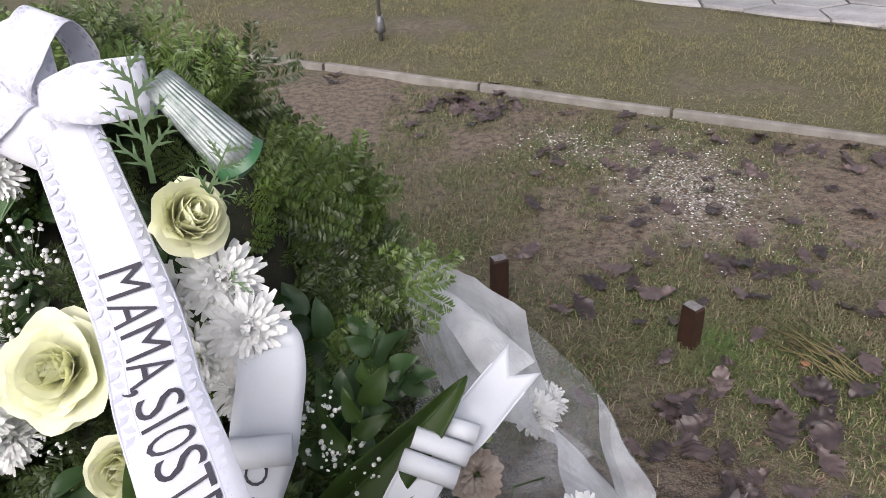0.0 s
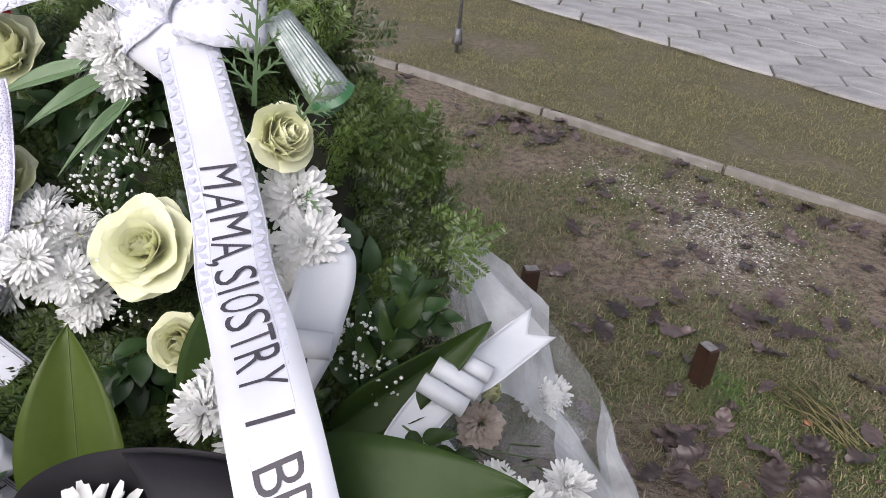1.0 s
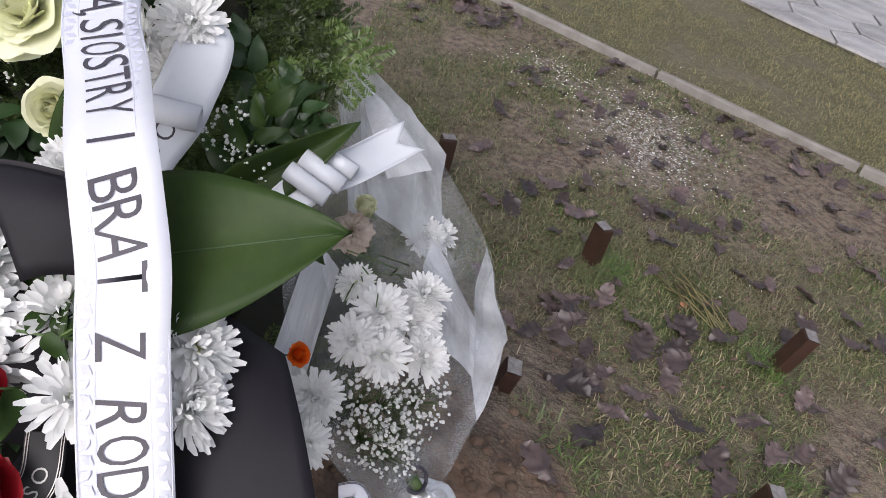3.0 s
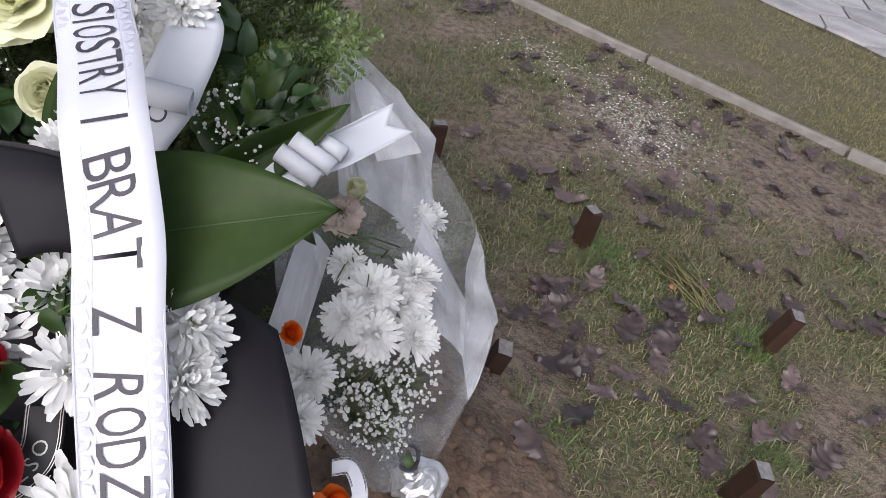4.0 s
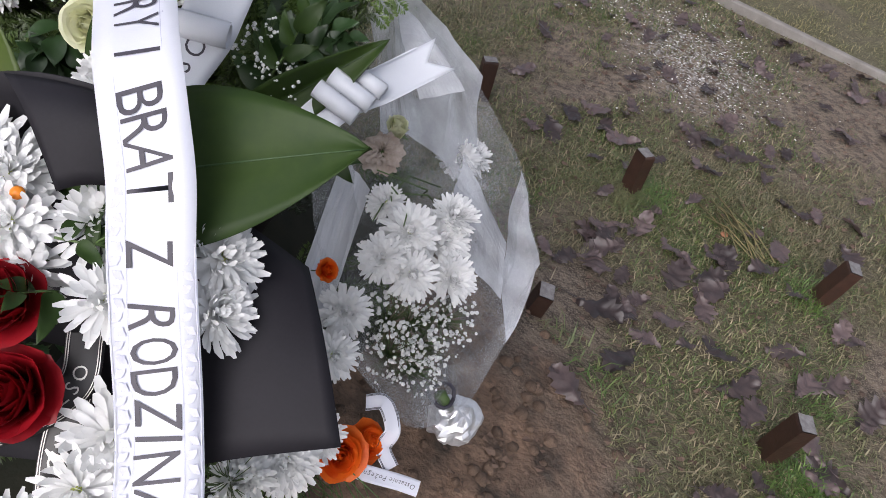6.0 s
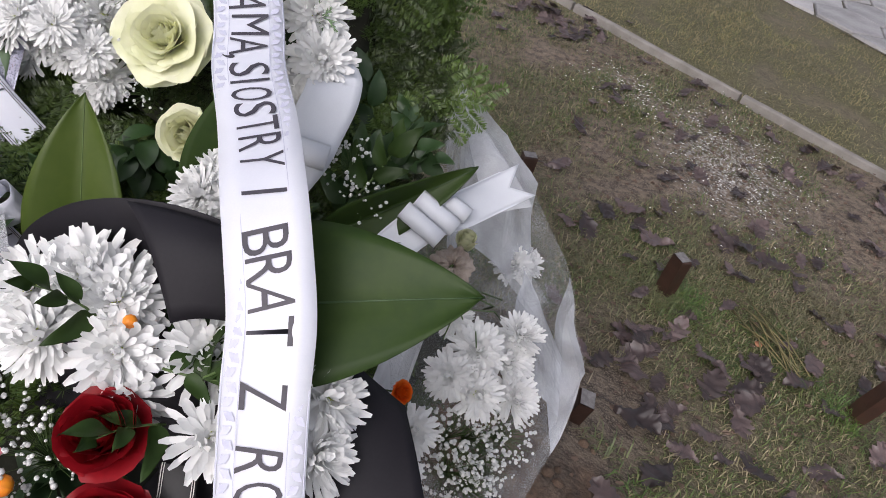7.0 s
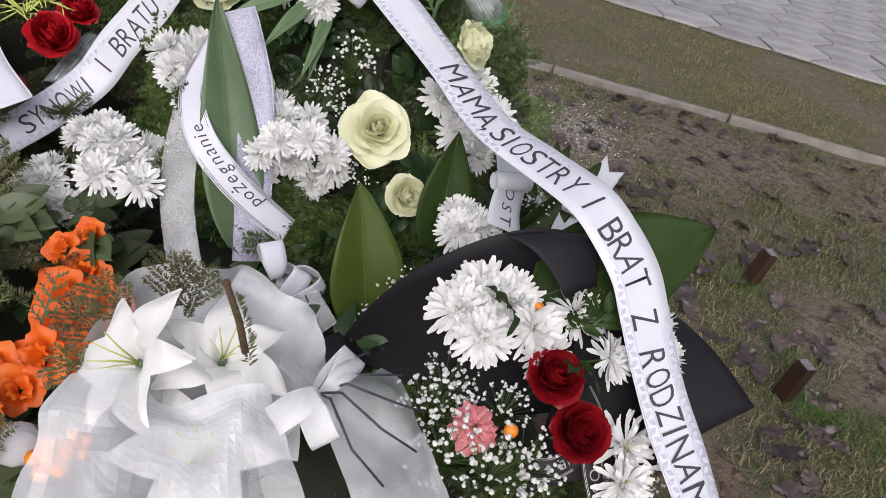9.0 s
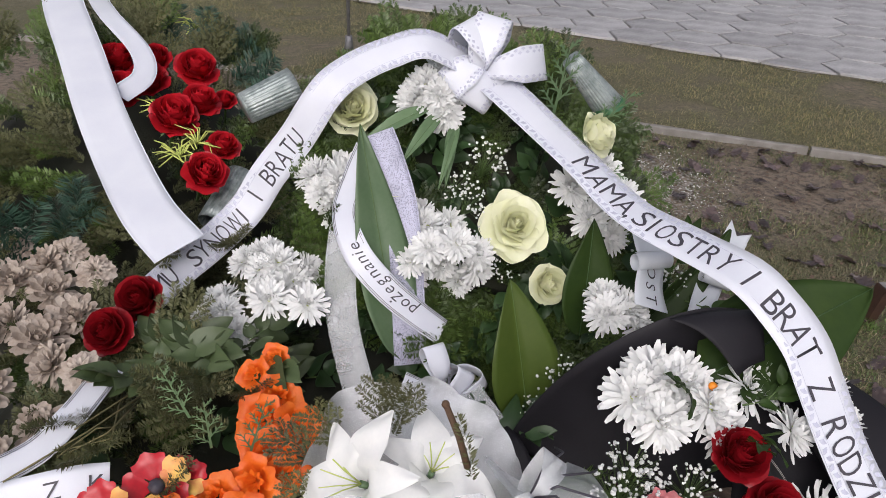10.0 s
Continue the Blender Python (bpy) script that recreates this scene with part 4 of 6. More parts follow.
# ---- bouquet in wet cellophane leaning on the heap ----
NECK = Vector((.266, .49, .255))
sleeve = thing("cellophane_bouquet_sleeve", "crumpled clear cellophane sleeve covered with raindrops", "wrapping", m=Matrix.Translation((.30, .58, .06)))
si = sleeve.matrix_basis.inverted()
MOUTH = [Vector(p) for p in [(-.01, .97, .705), (.10, 1.03, .61), (.24, 1.06, .45), (.348, 1.034, .322), (.40, .88, .27), (.335, .66, .22), (.20, .42, .35), (.06, .36, .55), (.0, .50, .70), (.0, .74, .735)]]


def sleeve_at(a, v, out=0.0):
    """A point of the cone between its neck and its folded mouth."""
    k = (a % 1.0) * len(MOUTH)
    i = int(k) % len(MOUTH)
    m = MOUTH[i].lerp(MOUTH[(i + 1) % len(MOUTH)], k - int(k))
    mid = Vector((.17, .75, .50))
    ring = NECK + (m - mid).normalized() * .022
    p = ring.lerp(m, v) + (m - mid).normalized() * (.055 * math.sin(math.pi * min(1, v * 1.1)) * (1 if v < .91 else .5) + out)
    return p + Vector((noise.noise(p * 9 + Vector((1, 2, 3))), noise.noise(p * 9), noise.noise(p * 9 + Vector((7, 0, 1))))) * .016 * v


def sleeve_part(name, a0, a1, v0, v1, material, label="", out=0.0, nu=16):
    s = Shape().grid(lambda u, v: tuple(si @ sleeve_at(a0 + (a1 - a0) * u, v0 + (v1 - v0) * v, out)), nu, 14)
    return part(name, s, material, sleeve, label, smooth=False)


sleeve_part("clear_sheet", 0, 1, 0, 1, M_CLEAR, nu=44)
sleeve_part("frosted_panel", .92, 1.16, .55, 1.04, M_FROST, "frosted white upper edge", .004)


def facet(name, corners, material, label, lift=.012):
    """A stiff four-cornered fold of the wrapping, slightly bulged and crumpled."""
    a, b, c, d = (Vector(k) for k in corners)

    def fn(u, v):
        p = a.lerp(b, u).lerp(d.lerp(c, u), v)
        p.z += lift * math.sin(math.pi * u) * math.sin(math.pi * v)
        return tuple(si @ (p + Vector((noise.noise(p * 14), noise.noise(p * 14 + Vector((4, 1, 0))), noise.noise(p * 22))) * .007))
    return part(name, Shape().grid(fn, 12, 12), material, sleeve, label, smooth=False)


facet("upper_fold", [(-.004, .946, .715), (.075, .86, .705), (.164, .766, .675), (.10, .72, .66)], M_SHEET, "white folded upper edge")
facet("outer_fold", [(.164, .766, .675), (.226, .759, .623), (.323, .91, .422), (.20, .83, .55)], M_CLEAR, "clear fold along the outer edge")
facet("side_fold", [(.191, .756, .553), (.302, .691, .455), (.315, .555, .452), (.205, .545, .545)], M_FROST, "milky flat fold beside the blooms")
facet("pointed_fold", [(.099, .647, .534), (.191, .756, .563), (.25, .73, .52), (.19, .64, .55)], M_CLEAR, "clear pointed fold over the blooms")
sleeve_part("frosted_fold", .27, .40, .42, .98, M_FROST, "milky folded corner", .003, 8)
foil = Shape().ball((.0, .0, .0), .045, 22, 16, .8)
foil.v = [tuple(Vector(a) * (1 + .30 * noise.noise(Vector(a) * 45) + .14 * noise.noise(Vector(a) * 110)) + Vector((.003, -.10, .150))) for a in foil.v]
part("foil_foot", foil, M_FOIL, sleeve, "crumpled silver foil foot", smooth=False)
part("tie", Shape().tube([tuple(si @ (NECK + Vector((.024 * math.cos(t), .024 * math.sin(t), .008 * math.sin(2 * t))))) for t in [k * math.pi / 6 for k in range(13)]], .0035, .0035, 6), M_INK, sleeve, "black tie")
part("stems", Shape().tube([tuple(si @ NECK), tuple(si @ Vector((.298, .487, .21)))], .011, .010, 8), M_STEM, sleeve)
for p, n, s, k in [((.18, .90, .44), (.1, -.5, .8), 1.05, "mumB"), ((.21, .95, .42), (.2, -.4, .8), .9, "mumC"), ((.15, .50, .585), (.1, -.5, .85), 1.0, "mumA"), ((.195, .53, .56), (.3, -.4, .85), 1.1, "mumB"), ((.225, .49, .53), (.4, -.5, .8), .95, "mumB"),
                   ((.125, .455, .565), (-.1, -.7, .7), .85, "mumA"), ((.17, .455, .55), (.2, -.7, .7), .9, "mumC"), ((.205, .56, .585), (.2, -.2, .9), .9, "mumB"), ((.105, .53, .60), (-.3, -.4, .8), .7, "mumC"), ((.10, .36, .545), (.2, -.6, .7), .9, "mumB"), ((.105, .305, .52), (.4, -.6, .7), .8, "mumC")]:
    mum1(p, n, s, k, "white chrysanthemum inside the wet cellophane sleeve")
for p, s in [((.19, .46, .45), 1.0), ((.16, .43, .47), 1.0), ((.215, .45, .42), .9), ((.235, .50, .43), .9), ((.175, .40, .44), .9), ((.21, .42, .39), .8)]:
    plant("gyp", make_gyp(4), aim(p, (.2, -.5, .8), rnd.uniform(0, 360), s), "spray of tiny white gypsophila blossoms", "flower", "gypsophila sprays")
plant("faded", make_carnation(M_OLDPINK), aim((.078, .60, .625), (0, -.5, .9), 0, 1.0), "faded peach carnation inside the cellophane", "carnation", "faded carnations")
plant("creambud", make_rose("bud", M_CREAM), aim((.085, .67, .62), (0, -.4, .9), 0, .7), "small creamy rosebud inside the cellophane", "rose", "cream roses")
for i in range(9):
    b = Vector((.14 + jig(.05), .62 + jig(.05), .55))
    tagged(new("stalk", Shape().tube([b, b + Vector((-.02 + jig(.03), -.05 + jig(.02), .05)), b + Vector((-.03 + jig(.05), -.10 + jig(.04), .07 + jig(.03)))], .0016, .001, 4).mesh("stalk", M_STEM)), "thin dark green flower stalk in the cellophane", "stalk", "flower stalks")
tis2 = Shape().grid(lambda u, v: (.03 + .045 * u, .56 - .20 * v, .64 - .10 * v - .05 * u + .012 * noise.noise((u * 4, v * 4, 8))), 10, 12)
solid(tagged(new("tissue_paper", tis2.mesh("tissue_paper", M_TISSUE, False)), "white tissue paper edge beside the black paper", "paper"), .0006)


def plain_ribbon(name, pts, ups, width, label, material=None, text="", d0=0, flip=1, size=.02, shear=0.0, lines=False, ink=None, step=.012, loops=(), rolls=(), group="small ribbons", notch=0.0):
    rib = Ribbon(pts, width, ups)
    ob = thing(name, label, "ribbon", group)
    cloth = rib.strip(-width / 2, width / 2, 0, nu=6, wave=.003)
    if notch:
        cloth = Shape().grid(lambda u, v: rib.at(rib.length * v - notch * (1 - abs(2 * u - 1)) * max(0.0, v - .6) / .4, (u - .5) * width, .003 * math.sin(9 * v + 3 * u) * (u - .5)), 8, 40)
    solid(part("cloth", cloth, material or M_SATIN, ob), .0004)
    if not lines and not text:
        for sg in (-1, 1):
            part("woven_edge", rib.strip(sg * width * .49 - .0011, sg * width * .49 + .0011, .0008, 0, rib.length - notch - .002, nu=1, wave=0), material or M_SATIN, ob)
    if lines:
        for k in (-.44, -.38, .38, .44):
            part("stripe", rib.strip(k * width - .0004, k * width + .0004, .001, nu=1), ink or M_INK, ob)
    if text:
        for sh in lettering(rib, text, d0, step, size, -size * .33, flip, 1.0, 0, shear, .0013):
            part("letter", sh, ink or M_INK, ob)
    for p1, p2, r in rolls:
        p1, p2 = Vector(p1), Vector(p2)
        L = (p2 - p1).length
        rs = Shape().grid(lambda u, v: ((r + .004 * u) * math.cos(8.2 * u), L * v, (r + .004 * u) * math.sin(8.2 * u)), 26, 3)
        solid(part("rolled_loop", rs, material or M_SATIN, ob, m=along(p1, p2 - p1)), .0004)
    for c, d, sz, w, tilt in loops:
        sh, _ = loop(d, sz, w, (0, -.8, .5), tilt)
        solid(part("loop", sh, material or M_SATIN, ob, m=Matrix.Translation(c)), .0004)
    return rib


# white satin ribbon with loops on the cellophane
plain_ribbon("satin_ribbon", [(-.02, .42, .66), (-.01, .445, .72), (.025, .49, .765), (.07, .53, .785), (.105, .57, .80), (.135, .60, .815)], (.2, -.5, .85), .048, "pale satin ribbon with rolled loops on the cellophane", M_ORGANZA, rolls=[((.0, .485, .785), (.055, .475, .765), .009), ((.012, .505, .795), (.068, .495, .775), .009), ((.025, .525, .80), (.078, .515, .785), .008)], notch=.028)
# white satin ribbon with print beside the wreath blooms
plain_ribbon("satin_ribbon", [(-.13, .54, .885), (-.125, .53, .895), (-.12, .505, .885), (-.122, .475, .862), (-.125, .445, .84), (-.137, .41, .815), (-.145, .375, .795)], [(.1, -.6, .8), (.3, -.7, .6), (.3, -.9, .2), (.3, -.8, .4), (.2, -.7, .6)], .066, "pale satin ribbon with a rolled fold and black print", M_ORGANZA, text="OSTA", d0=.125, flip=1, size=.032, step=.02, rolls=[((-.16, .435, .85), (-.095, .445, .845), .012)])

# ---- printed ribbons, mesh and tulle round the upright leaf ----
PRINT = "narrow white ribbon with black printed farewell words"
plain_ribbon("printed_ribbon", [(-.585, .64, .985), (-.612, .60, .945), (-.634, .545, .905), (-.616, .485, .862), (-.574, .458, .812), (-.528, .45, .767), (-.478, .448, .722)], [(-.2, -.6, .7), (-.5, -.7, .5), (-.4, -.8, .5), (.1, -.8, .6), (.2, -.7, .7)], .046, PRINT, text="pożegnanie", d0=.352, flip=-1, size=.030, shear=.25, lines=True, step=.007)
plain_ribbon("printed_ribbon", [(-.555, .365, .69), (-.52, .355, .675), (-.475, .35, .655), (-.43, .345, .625)], (.1, -.6, .8), .036, PRINT, text="pożegnanie", d0=.12, flip=-1, size=.022, shear=.25, lines=True, step=.008,
             loops=[((-.49, .36, .68), (.5, -.3, .6), .055, .036, .6), ((-.48, .36, .68), (.9, -.2, .3), .06, .036, .9), ((-.485, .35, .67), (.6, -.7, -.1), .05, .036, .4), ((-.50, .37, .69), (-.1, .1, 1), .06, .036, .2)])
plain_ribbon("mesh_ribbon", [(-.572, .612, 1.02), (-.56, .595, .99), (-.54, .55, .92), (-.535, .50, .84), (-.535, .45, .75), (-.535, .42, .68)], (.1, -.8, .5), .055, "lilac mesh ribbon hanging beside a long leaf", M_LILAC)
plain_ribbon("tulle_ribbon", [(-.635, .53, .88), (-.645, .48, .83), (-.645, .43, .77), (-.632, .38, .71), (-.615, .33, .67), (-.585, .29, .655)], (-.2, -.8, .5), .05, "crumpled white tulle ribbon beside a long leaf", M_TULLE)
plain_ribbon("tulle_ribbon", [(-.66, .28, .68), (-.61, .27, .69), (-.56, .27, .675), (-.51, .29, .66), (-.46, .30, .665), (-.42, .32, .68)], (0, -.7, .7), .07, "crumpled white tulle ribbon tied in a bow", M_TULLE)

# ---- lilies in white net ----
net = thing("net_wrap", "crumpled white net and cellophane wrapped round lilies", "wrapping", m=Matrix.Translation((-.50, .0, .62)))
ni = net.matrix_basis.inverted()
NRIM, _ = bend([(-.715, .10, .79), (-.67, .16, .835), (-.613, .17, .858), (-.547, .19, .832), (-.468, .20, .782), (-.432, .12, .765), (-.455, .02, .79)], 48)
TAIL, _ = bend([(-.36, .12, .735), (-.335, .05, .745), (-.315, -.01, .735), (-.298, -.06, .70), (-.33, -.11, .68), (-.40, -.14, .69)], 30)
TIE = Vector((-.459, .0, .80))


def crumple(p, k):
    return p + Vector((noise.noise(p * 18), noise.noise(p * 18 + Vector((3, 1, 2))), noise.noise(p * 26 + Vector((5, 5, 5))))) * k


def netting(u, v):
    q = NRIM[min(48, int(round(u * 48)))]
    low = Vector((-.64 + .17 * u, .06 - .05 * u, .69))
    p = low.lerp(q, v)
    p.y += .03 * math.sin(math.pi * v)
    return tuple(ni @ crumple(p, .016 * v))


def tail(u, v):
    p = TIE.lerp(TAIL[min(30, int(round(u * 30)))], v)
    p.z += .012 * math.sin(9 * u) * v + .012 * math.sin(math.pi * v)
    return tuple(ni @ crumple(p, .010 * v))


def front(u, v):
    top = Vector((-.702, .0, .862 - .03 * u)).lerp(Vector((-.505, .0, .830)), u) + Vector((0, 0, .022 * math.sin(9 * u) - .02))
    low = Vector((-.735, -.11, .765)).lerp(Vector((-.47, -.12, .745)), u)
    p = top.lerp(low, v)
    p.z += .018 * math.sin(math.pi * u) * v + .012 * math.sin(math.pi * v) + .006 * math.sin(17 * u + 3 * v) * v
    return tuple(ni @ crumple(p, .012))


part("net_sheet", Shape().grid(netting, 48, 16), M_NET, net)
part("front_sheet", Shape().grid(front, 24, 16), M_SHEET, net, "milky wet cellophane in front of the lilies", smooth=False)
part("side_wing", Shape().grid(lambda u, v: tuple(ni @ crumple(Vector((-.505, .0, .856)).lerp(TIE, u).lerp(Vector((-.49, .09, .80)).lerp(Vector((-.44, .06, .775)), u), v), .012)), 12, 12), M_NET, net, "gathered net beside the tie")
part("loose_tail", Shape().grid(tail, 30, 14), M_NET, net, "net fanning out below the tie")
nb = thing("net_bow", "stiff white net bow tied with a thin black ribbon", "bow", m=Matrix.Translation((-.459, -.004, .808)))
for d, sz, tilt in [((.5, .6, .2), .07, .3), ((-.6, -.5, .1), .06, -.2), ((.1, -.9, .0), .06, .5)]:
    sh, _ = loop(d, sz, .032, (0, -.3, .9), tilt)
    part("loop", sh, M_NET, nb)
for k in range(5):
    a = -1.2 + .5 * k
    part("black_cord", Shape().tube([(0, 0, .01), (.03 * math.cos(a), .03 * math.sin(a), .03), (.085 * math.cos(a), .085 * math.sin(a), .012), (.12 * math.cos(a + .2), .12 * math.sin(a + .2), -.02)], .0016, .0013, 6), M_INK, nb, "thin black ribbon end")


def make_lily():
    ob = thing("lily", "", "lily")
    for i in range(6):
        a = 2 * math.pi * i / 6
        L, W = .095 * (1 if i % 2 else .95), .062 if i % 2 else .048

        def fn(u, v):
            w = (2 * u - 1) * W * .5 * math.sin(math.pi * min(1, .08 + .90 * v)) ** .8
            r = .006 + L * (.35 * v + .65 * v * v)
            z = .075 * v - .058 * v ** 3.0 + 9 * w * w * (1 - 1.7 * v) + .0025 * math.sin(13 * v + 5 * u + i)
            return r * math.cos(a) - w * math.sin(a), r * math.sin(a) + w * math.cos(a), z
        part("petal", Shape().grid(fn, 8, 16), M_WHITE, ob)
    for i in range(6):
        a = 2 * math.pi * (i + .5) / 6
        st = Shape().tube([(0, 0, .01), (.012 * math.cos(a), .012 * math.sin(a), .045), (.022 * math.cos(a), .022 * math.sin(a), .068)], .0011, .0009, 4)
        part("stamen", st, M_DISC, ob, "pale green stamen")
    part("throat", Shape().tube([(0, 0, .012), (0, 0, .0), (0, 0, -.05)], .005, .004, 8), M_PALELEAF, ob)
    return ob


for p, n, s, r in [((-.575, -.03, .745), (-.1, -.4, .9), .9, 10), ((-.637, .04, .815), (-.65, -.35, .65), .88, 40), ((-.560, .06, .800), (.1, -.35, .95), .8, 15)]:
    plant("lily", make_lily, aim(p, n, r, s), "large open white lily wrapped in net", "lily", "lilies")
for p, d in [((-.615, .10, .845), (0, .1, 1)), ((-.66, .11, .81), (-.5, .1, .8)), ((-.60, .09, .84), (.2, .1, .9)), ((-.67, .06, .77), (-.9, .1, .4)), ((-.69, .13, .76), (-.7, .5, .4))]:
    tagged(new("fir_twig", TWIGS["olive"][0]), "short fir tip among lilies", "branch", "fir tips").matrix_basis = along(p, d, (0, -.8, .4), .6)
bt = thing("brown_twig", "brown bud twig with short needles among the lilies", "branch", m=Matrix.Translation((-.535, -.015, .885)))
part("twig", Shape().tube([(0, 0, 0), (-.008, .015, .03), (-.02, .03, .06)], .004, .0035, 6), M_BARK, bt)
part("bud", Shape().ball((-.021, .031, .062), .0045, 8, 6), M_BARK, bt)
tagged(part("needles", twig_mesh(61, M_OLIVE, .075, 0, .011, 1.0, 110), M_OLIVE, bt, "short green needles", m=along((.004, -.008, -.01), (-.02, .03, .06))), kind="stuff")

# ---- orange artificial flowers ----
def make_orange():
    ob = thing("orange_flower", "", "flower")
    for i in range(5):
        s = petal(Shape(), 2 * math.pi * i / 5 + jig(.3), .85, .036 * (1 + jig(.2)), .026, curl=.010, lift=.8, point=.12, nu=8, nv=6, ruff=.0026)
        part("petal", s, M_ORANGE, ob)
    for i in range(4):
        s = petal(Shape(), 2 * math.pi * i / 4 + jig(.4), .95, .015 * (1 + jig(.25)), .034, z0=.002, curl=.006, lift=.8, point=.15, nu=8, nv=6, ruff=.0032)
        part("inner_petal", s, M_ORANGE, ob)
    return ob


for p, n, s in [((-.745, .335, .775), (-.2, -.6, .7), .7), ((-.775, .315, .765), (-.3, -.6, .7), .75), ((-.745, .28, .75), (0, -.7, .7), 1.0), ((-.76, .245, .74), (-.3, -.7, .7), 1.15), ((-.725, .235, .735), (.4, -.7, .6), 1.1), ((-.755, .205, .72), (-.1, -.8, .6), 1.15), ((-.77, .16, .715), (-.3, -.7, .6), 1.1), ((-.735, .17, .71), (.3, -.7, .6), .9),
                ((-.82, .14, .71), (0, -.6, .8), .9), ((-.86, .10, .71), (0, -.6, .8), 1.25), ((-.83, .06, .70), (.2, -.6, .8), 1.2), ((-.90, .07, .70), (-.2, -.6, .8), 1.0), ((-.79, .115, .70), (.2, -.6, .8), .9), ((-.94, .03, .69), (-.2, -.5, .8), 1.0)]:
    plant("orangefl", make_orange, aim(p, n, rnd.uniform(0, 360), s * .74), "bright orange artificial flower with ruffled petals", "flower", "orange flowers")
for p, n, s in [((-.89, .145, .735), (0, -.6, .8), 1.2), ((-.95, .12, .73), (-.2, -.6, .8), 1.0), ((-.86, .155, .735), (.2, -.5, .8), .8)]:
    def pansy():
        ob = thing("pansy", "", "flower")
        for i in range(5):
            s = petal(Shape(), 2 * math.pi * i / 5, .7, .032, .012, curl=.004, lift=.8, point=.1, nu=8, nv=6, ruff=.002)
            part("petal", s, M_YELLOW if i % 2 else M_BRIGHT, ob)
        part("centre", Shape().ball((0, 0, .006), .009, 8, 5), M_INK, ob, "dark flower centre")
        return ob
    plant("pansy", pansy, aim(p, n, rnd.uniform(0, 360), s), "red and yellow artificial pansy with a dark centre", "flower", "pansies")


def make_berries():
    ob = thing("berry_sprig", "", "berries")
    for i in range(6):
        a = 2 * math.pi * i / 5
        part("berry", Shape().ball((.016 * math.cos(a) if i < 5 else 0, .016 * math.sin(a) if i < 5 else 0, .004 if i < 5 else .016), .0095, 10, 7), M_BERRY, ob)
    part("stem", Shape().tube([(0, 0, 0), (0, 0, -.06)], .002, .002, 5), M_STEM, ob)
    return ob


for p, s in [((-.735, .012, .70), 1.0), ((-.715, .035, .695), .8), ((-.93, .09, .75), .8), ((-.955, .05, .735), .8)]:
    plant("berries", make_berries, aim(p, (0, -.5, .8), rnd.uniform(0, 360), s), "sprig of shiny orange berries", "berries", "berry sprigs")
egg = Shape().ball((0, 0, 0), .026, 12, 9, .85)
egg.v = [tuple(Vector(a) * (1 + .12 * noise.noise(Vector(a) * 40))) for a in egg.v]
tagged(new("crumpled_white_paper", egg.mesh("crumpled_white_paper", M_STONE)), "small crumpled white paper ball among orange flowers", "paper").matrix_basis = pose(-.776, .04, .695)
for p, n, s in [((-.16, .147, .823), (0, -.5, .8), .13), ((-.205, .03, .715), (0, -.5, .8), .2)]:
    tagged(new("orange_bud", Shape().ball((0, 0, 0), .05 * s, 10, 7, .8).mesh("orange_bud", M_BERRY)), "small bright orange bud in a bouquet", "bud", "orange buds").matrix_basis = aim(p, n)
for p, n, s in [((.070, .345, .625), (.6, -.4, .7), .34), ((.143, .245, .40), (.2, -.6, .8), .85), ((.115, .125, .385), (.2, -.6, .8), .85), ((.165, .275, .39), (.6, -.3, .7), .7), ((-.03, -.035, .50), (0, -.5, .8), .7)]:
    plant("orangerose", make_rose("cup", M_ORANGE), aim(p, n, 50, s), "orange rose low at the side of the heap", "rose", "orange roses")
for p, n, s, k in [((.095, .155, .50), (.2, -.6, .8), 1.0, "mumA"), ((.06, .12, .50), (0, -.6, .8), .9, "mumB"), ((.12, .20, .50), (.4, -.5, .8), .8, "mumB"), ((-.105, -.035, .56), (-.1, -.5, .85), 1.1, "mumA"), ((-.005, -.02, .53), (.1, -.5, .85), .7, "mumB")]:
    mum1(p, n, s, k, "white chrysanthemum low in the flower heap")
SMALL = "small white ribbon with printed farewell words hanging over bare soil"
plain_ribbon("printed_ribbon", [(.14, .225, .405), (.19, .235, .385), (.23, .243, .372), (.262, .248, .36)], (.1, -.5, .85), .022, SMALL, text="Ostatnie Pożegnanie", d0=.125, flip=-1, size=.0095, shear=.2, step=.003)
plain_ribbon("printed_ribbon", [(.16, .305, .44), (.185, .305, .45), (.205, .285, .425), (.20, .27, .40), (.218, .255, .38)], (.2, -.5, .85), .022, SMALL, lines=True)
# black ribbon with silver print in the dark bouquet
BLK = "black ribbon with silver stripes and printed farewell words"
plain_ribbon("black_ribbon", [(-.085, .10, .72), (-.075, .06, .70), (-.10, .025, .685), (-.14, .005, .672), (-.18, .01, .665)], [(.2, -.7, .6), (.1, -.8, .5), (-.1, -.9, .4)], .034, BLK, M_BLACKRIB, "OSTATNIE", .03, 1, .018, 0, True, M_SILVERINK, .010)
plain_ribbon("black_ribbon", [(-.075, .055, .69), (-.075, .02, .65), (-.065, -.015, .615), (-.05, -.05, .58), (-.03, -.09, .54)], [(.1, -.7, .7), (.0, -.7, .7)], .034, BLK, M_BLACKRIB, "OSTATNIE", .055, 1, .022, 0, True, M_SILVERINK, .012)
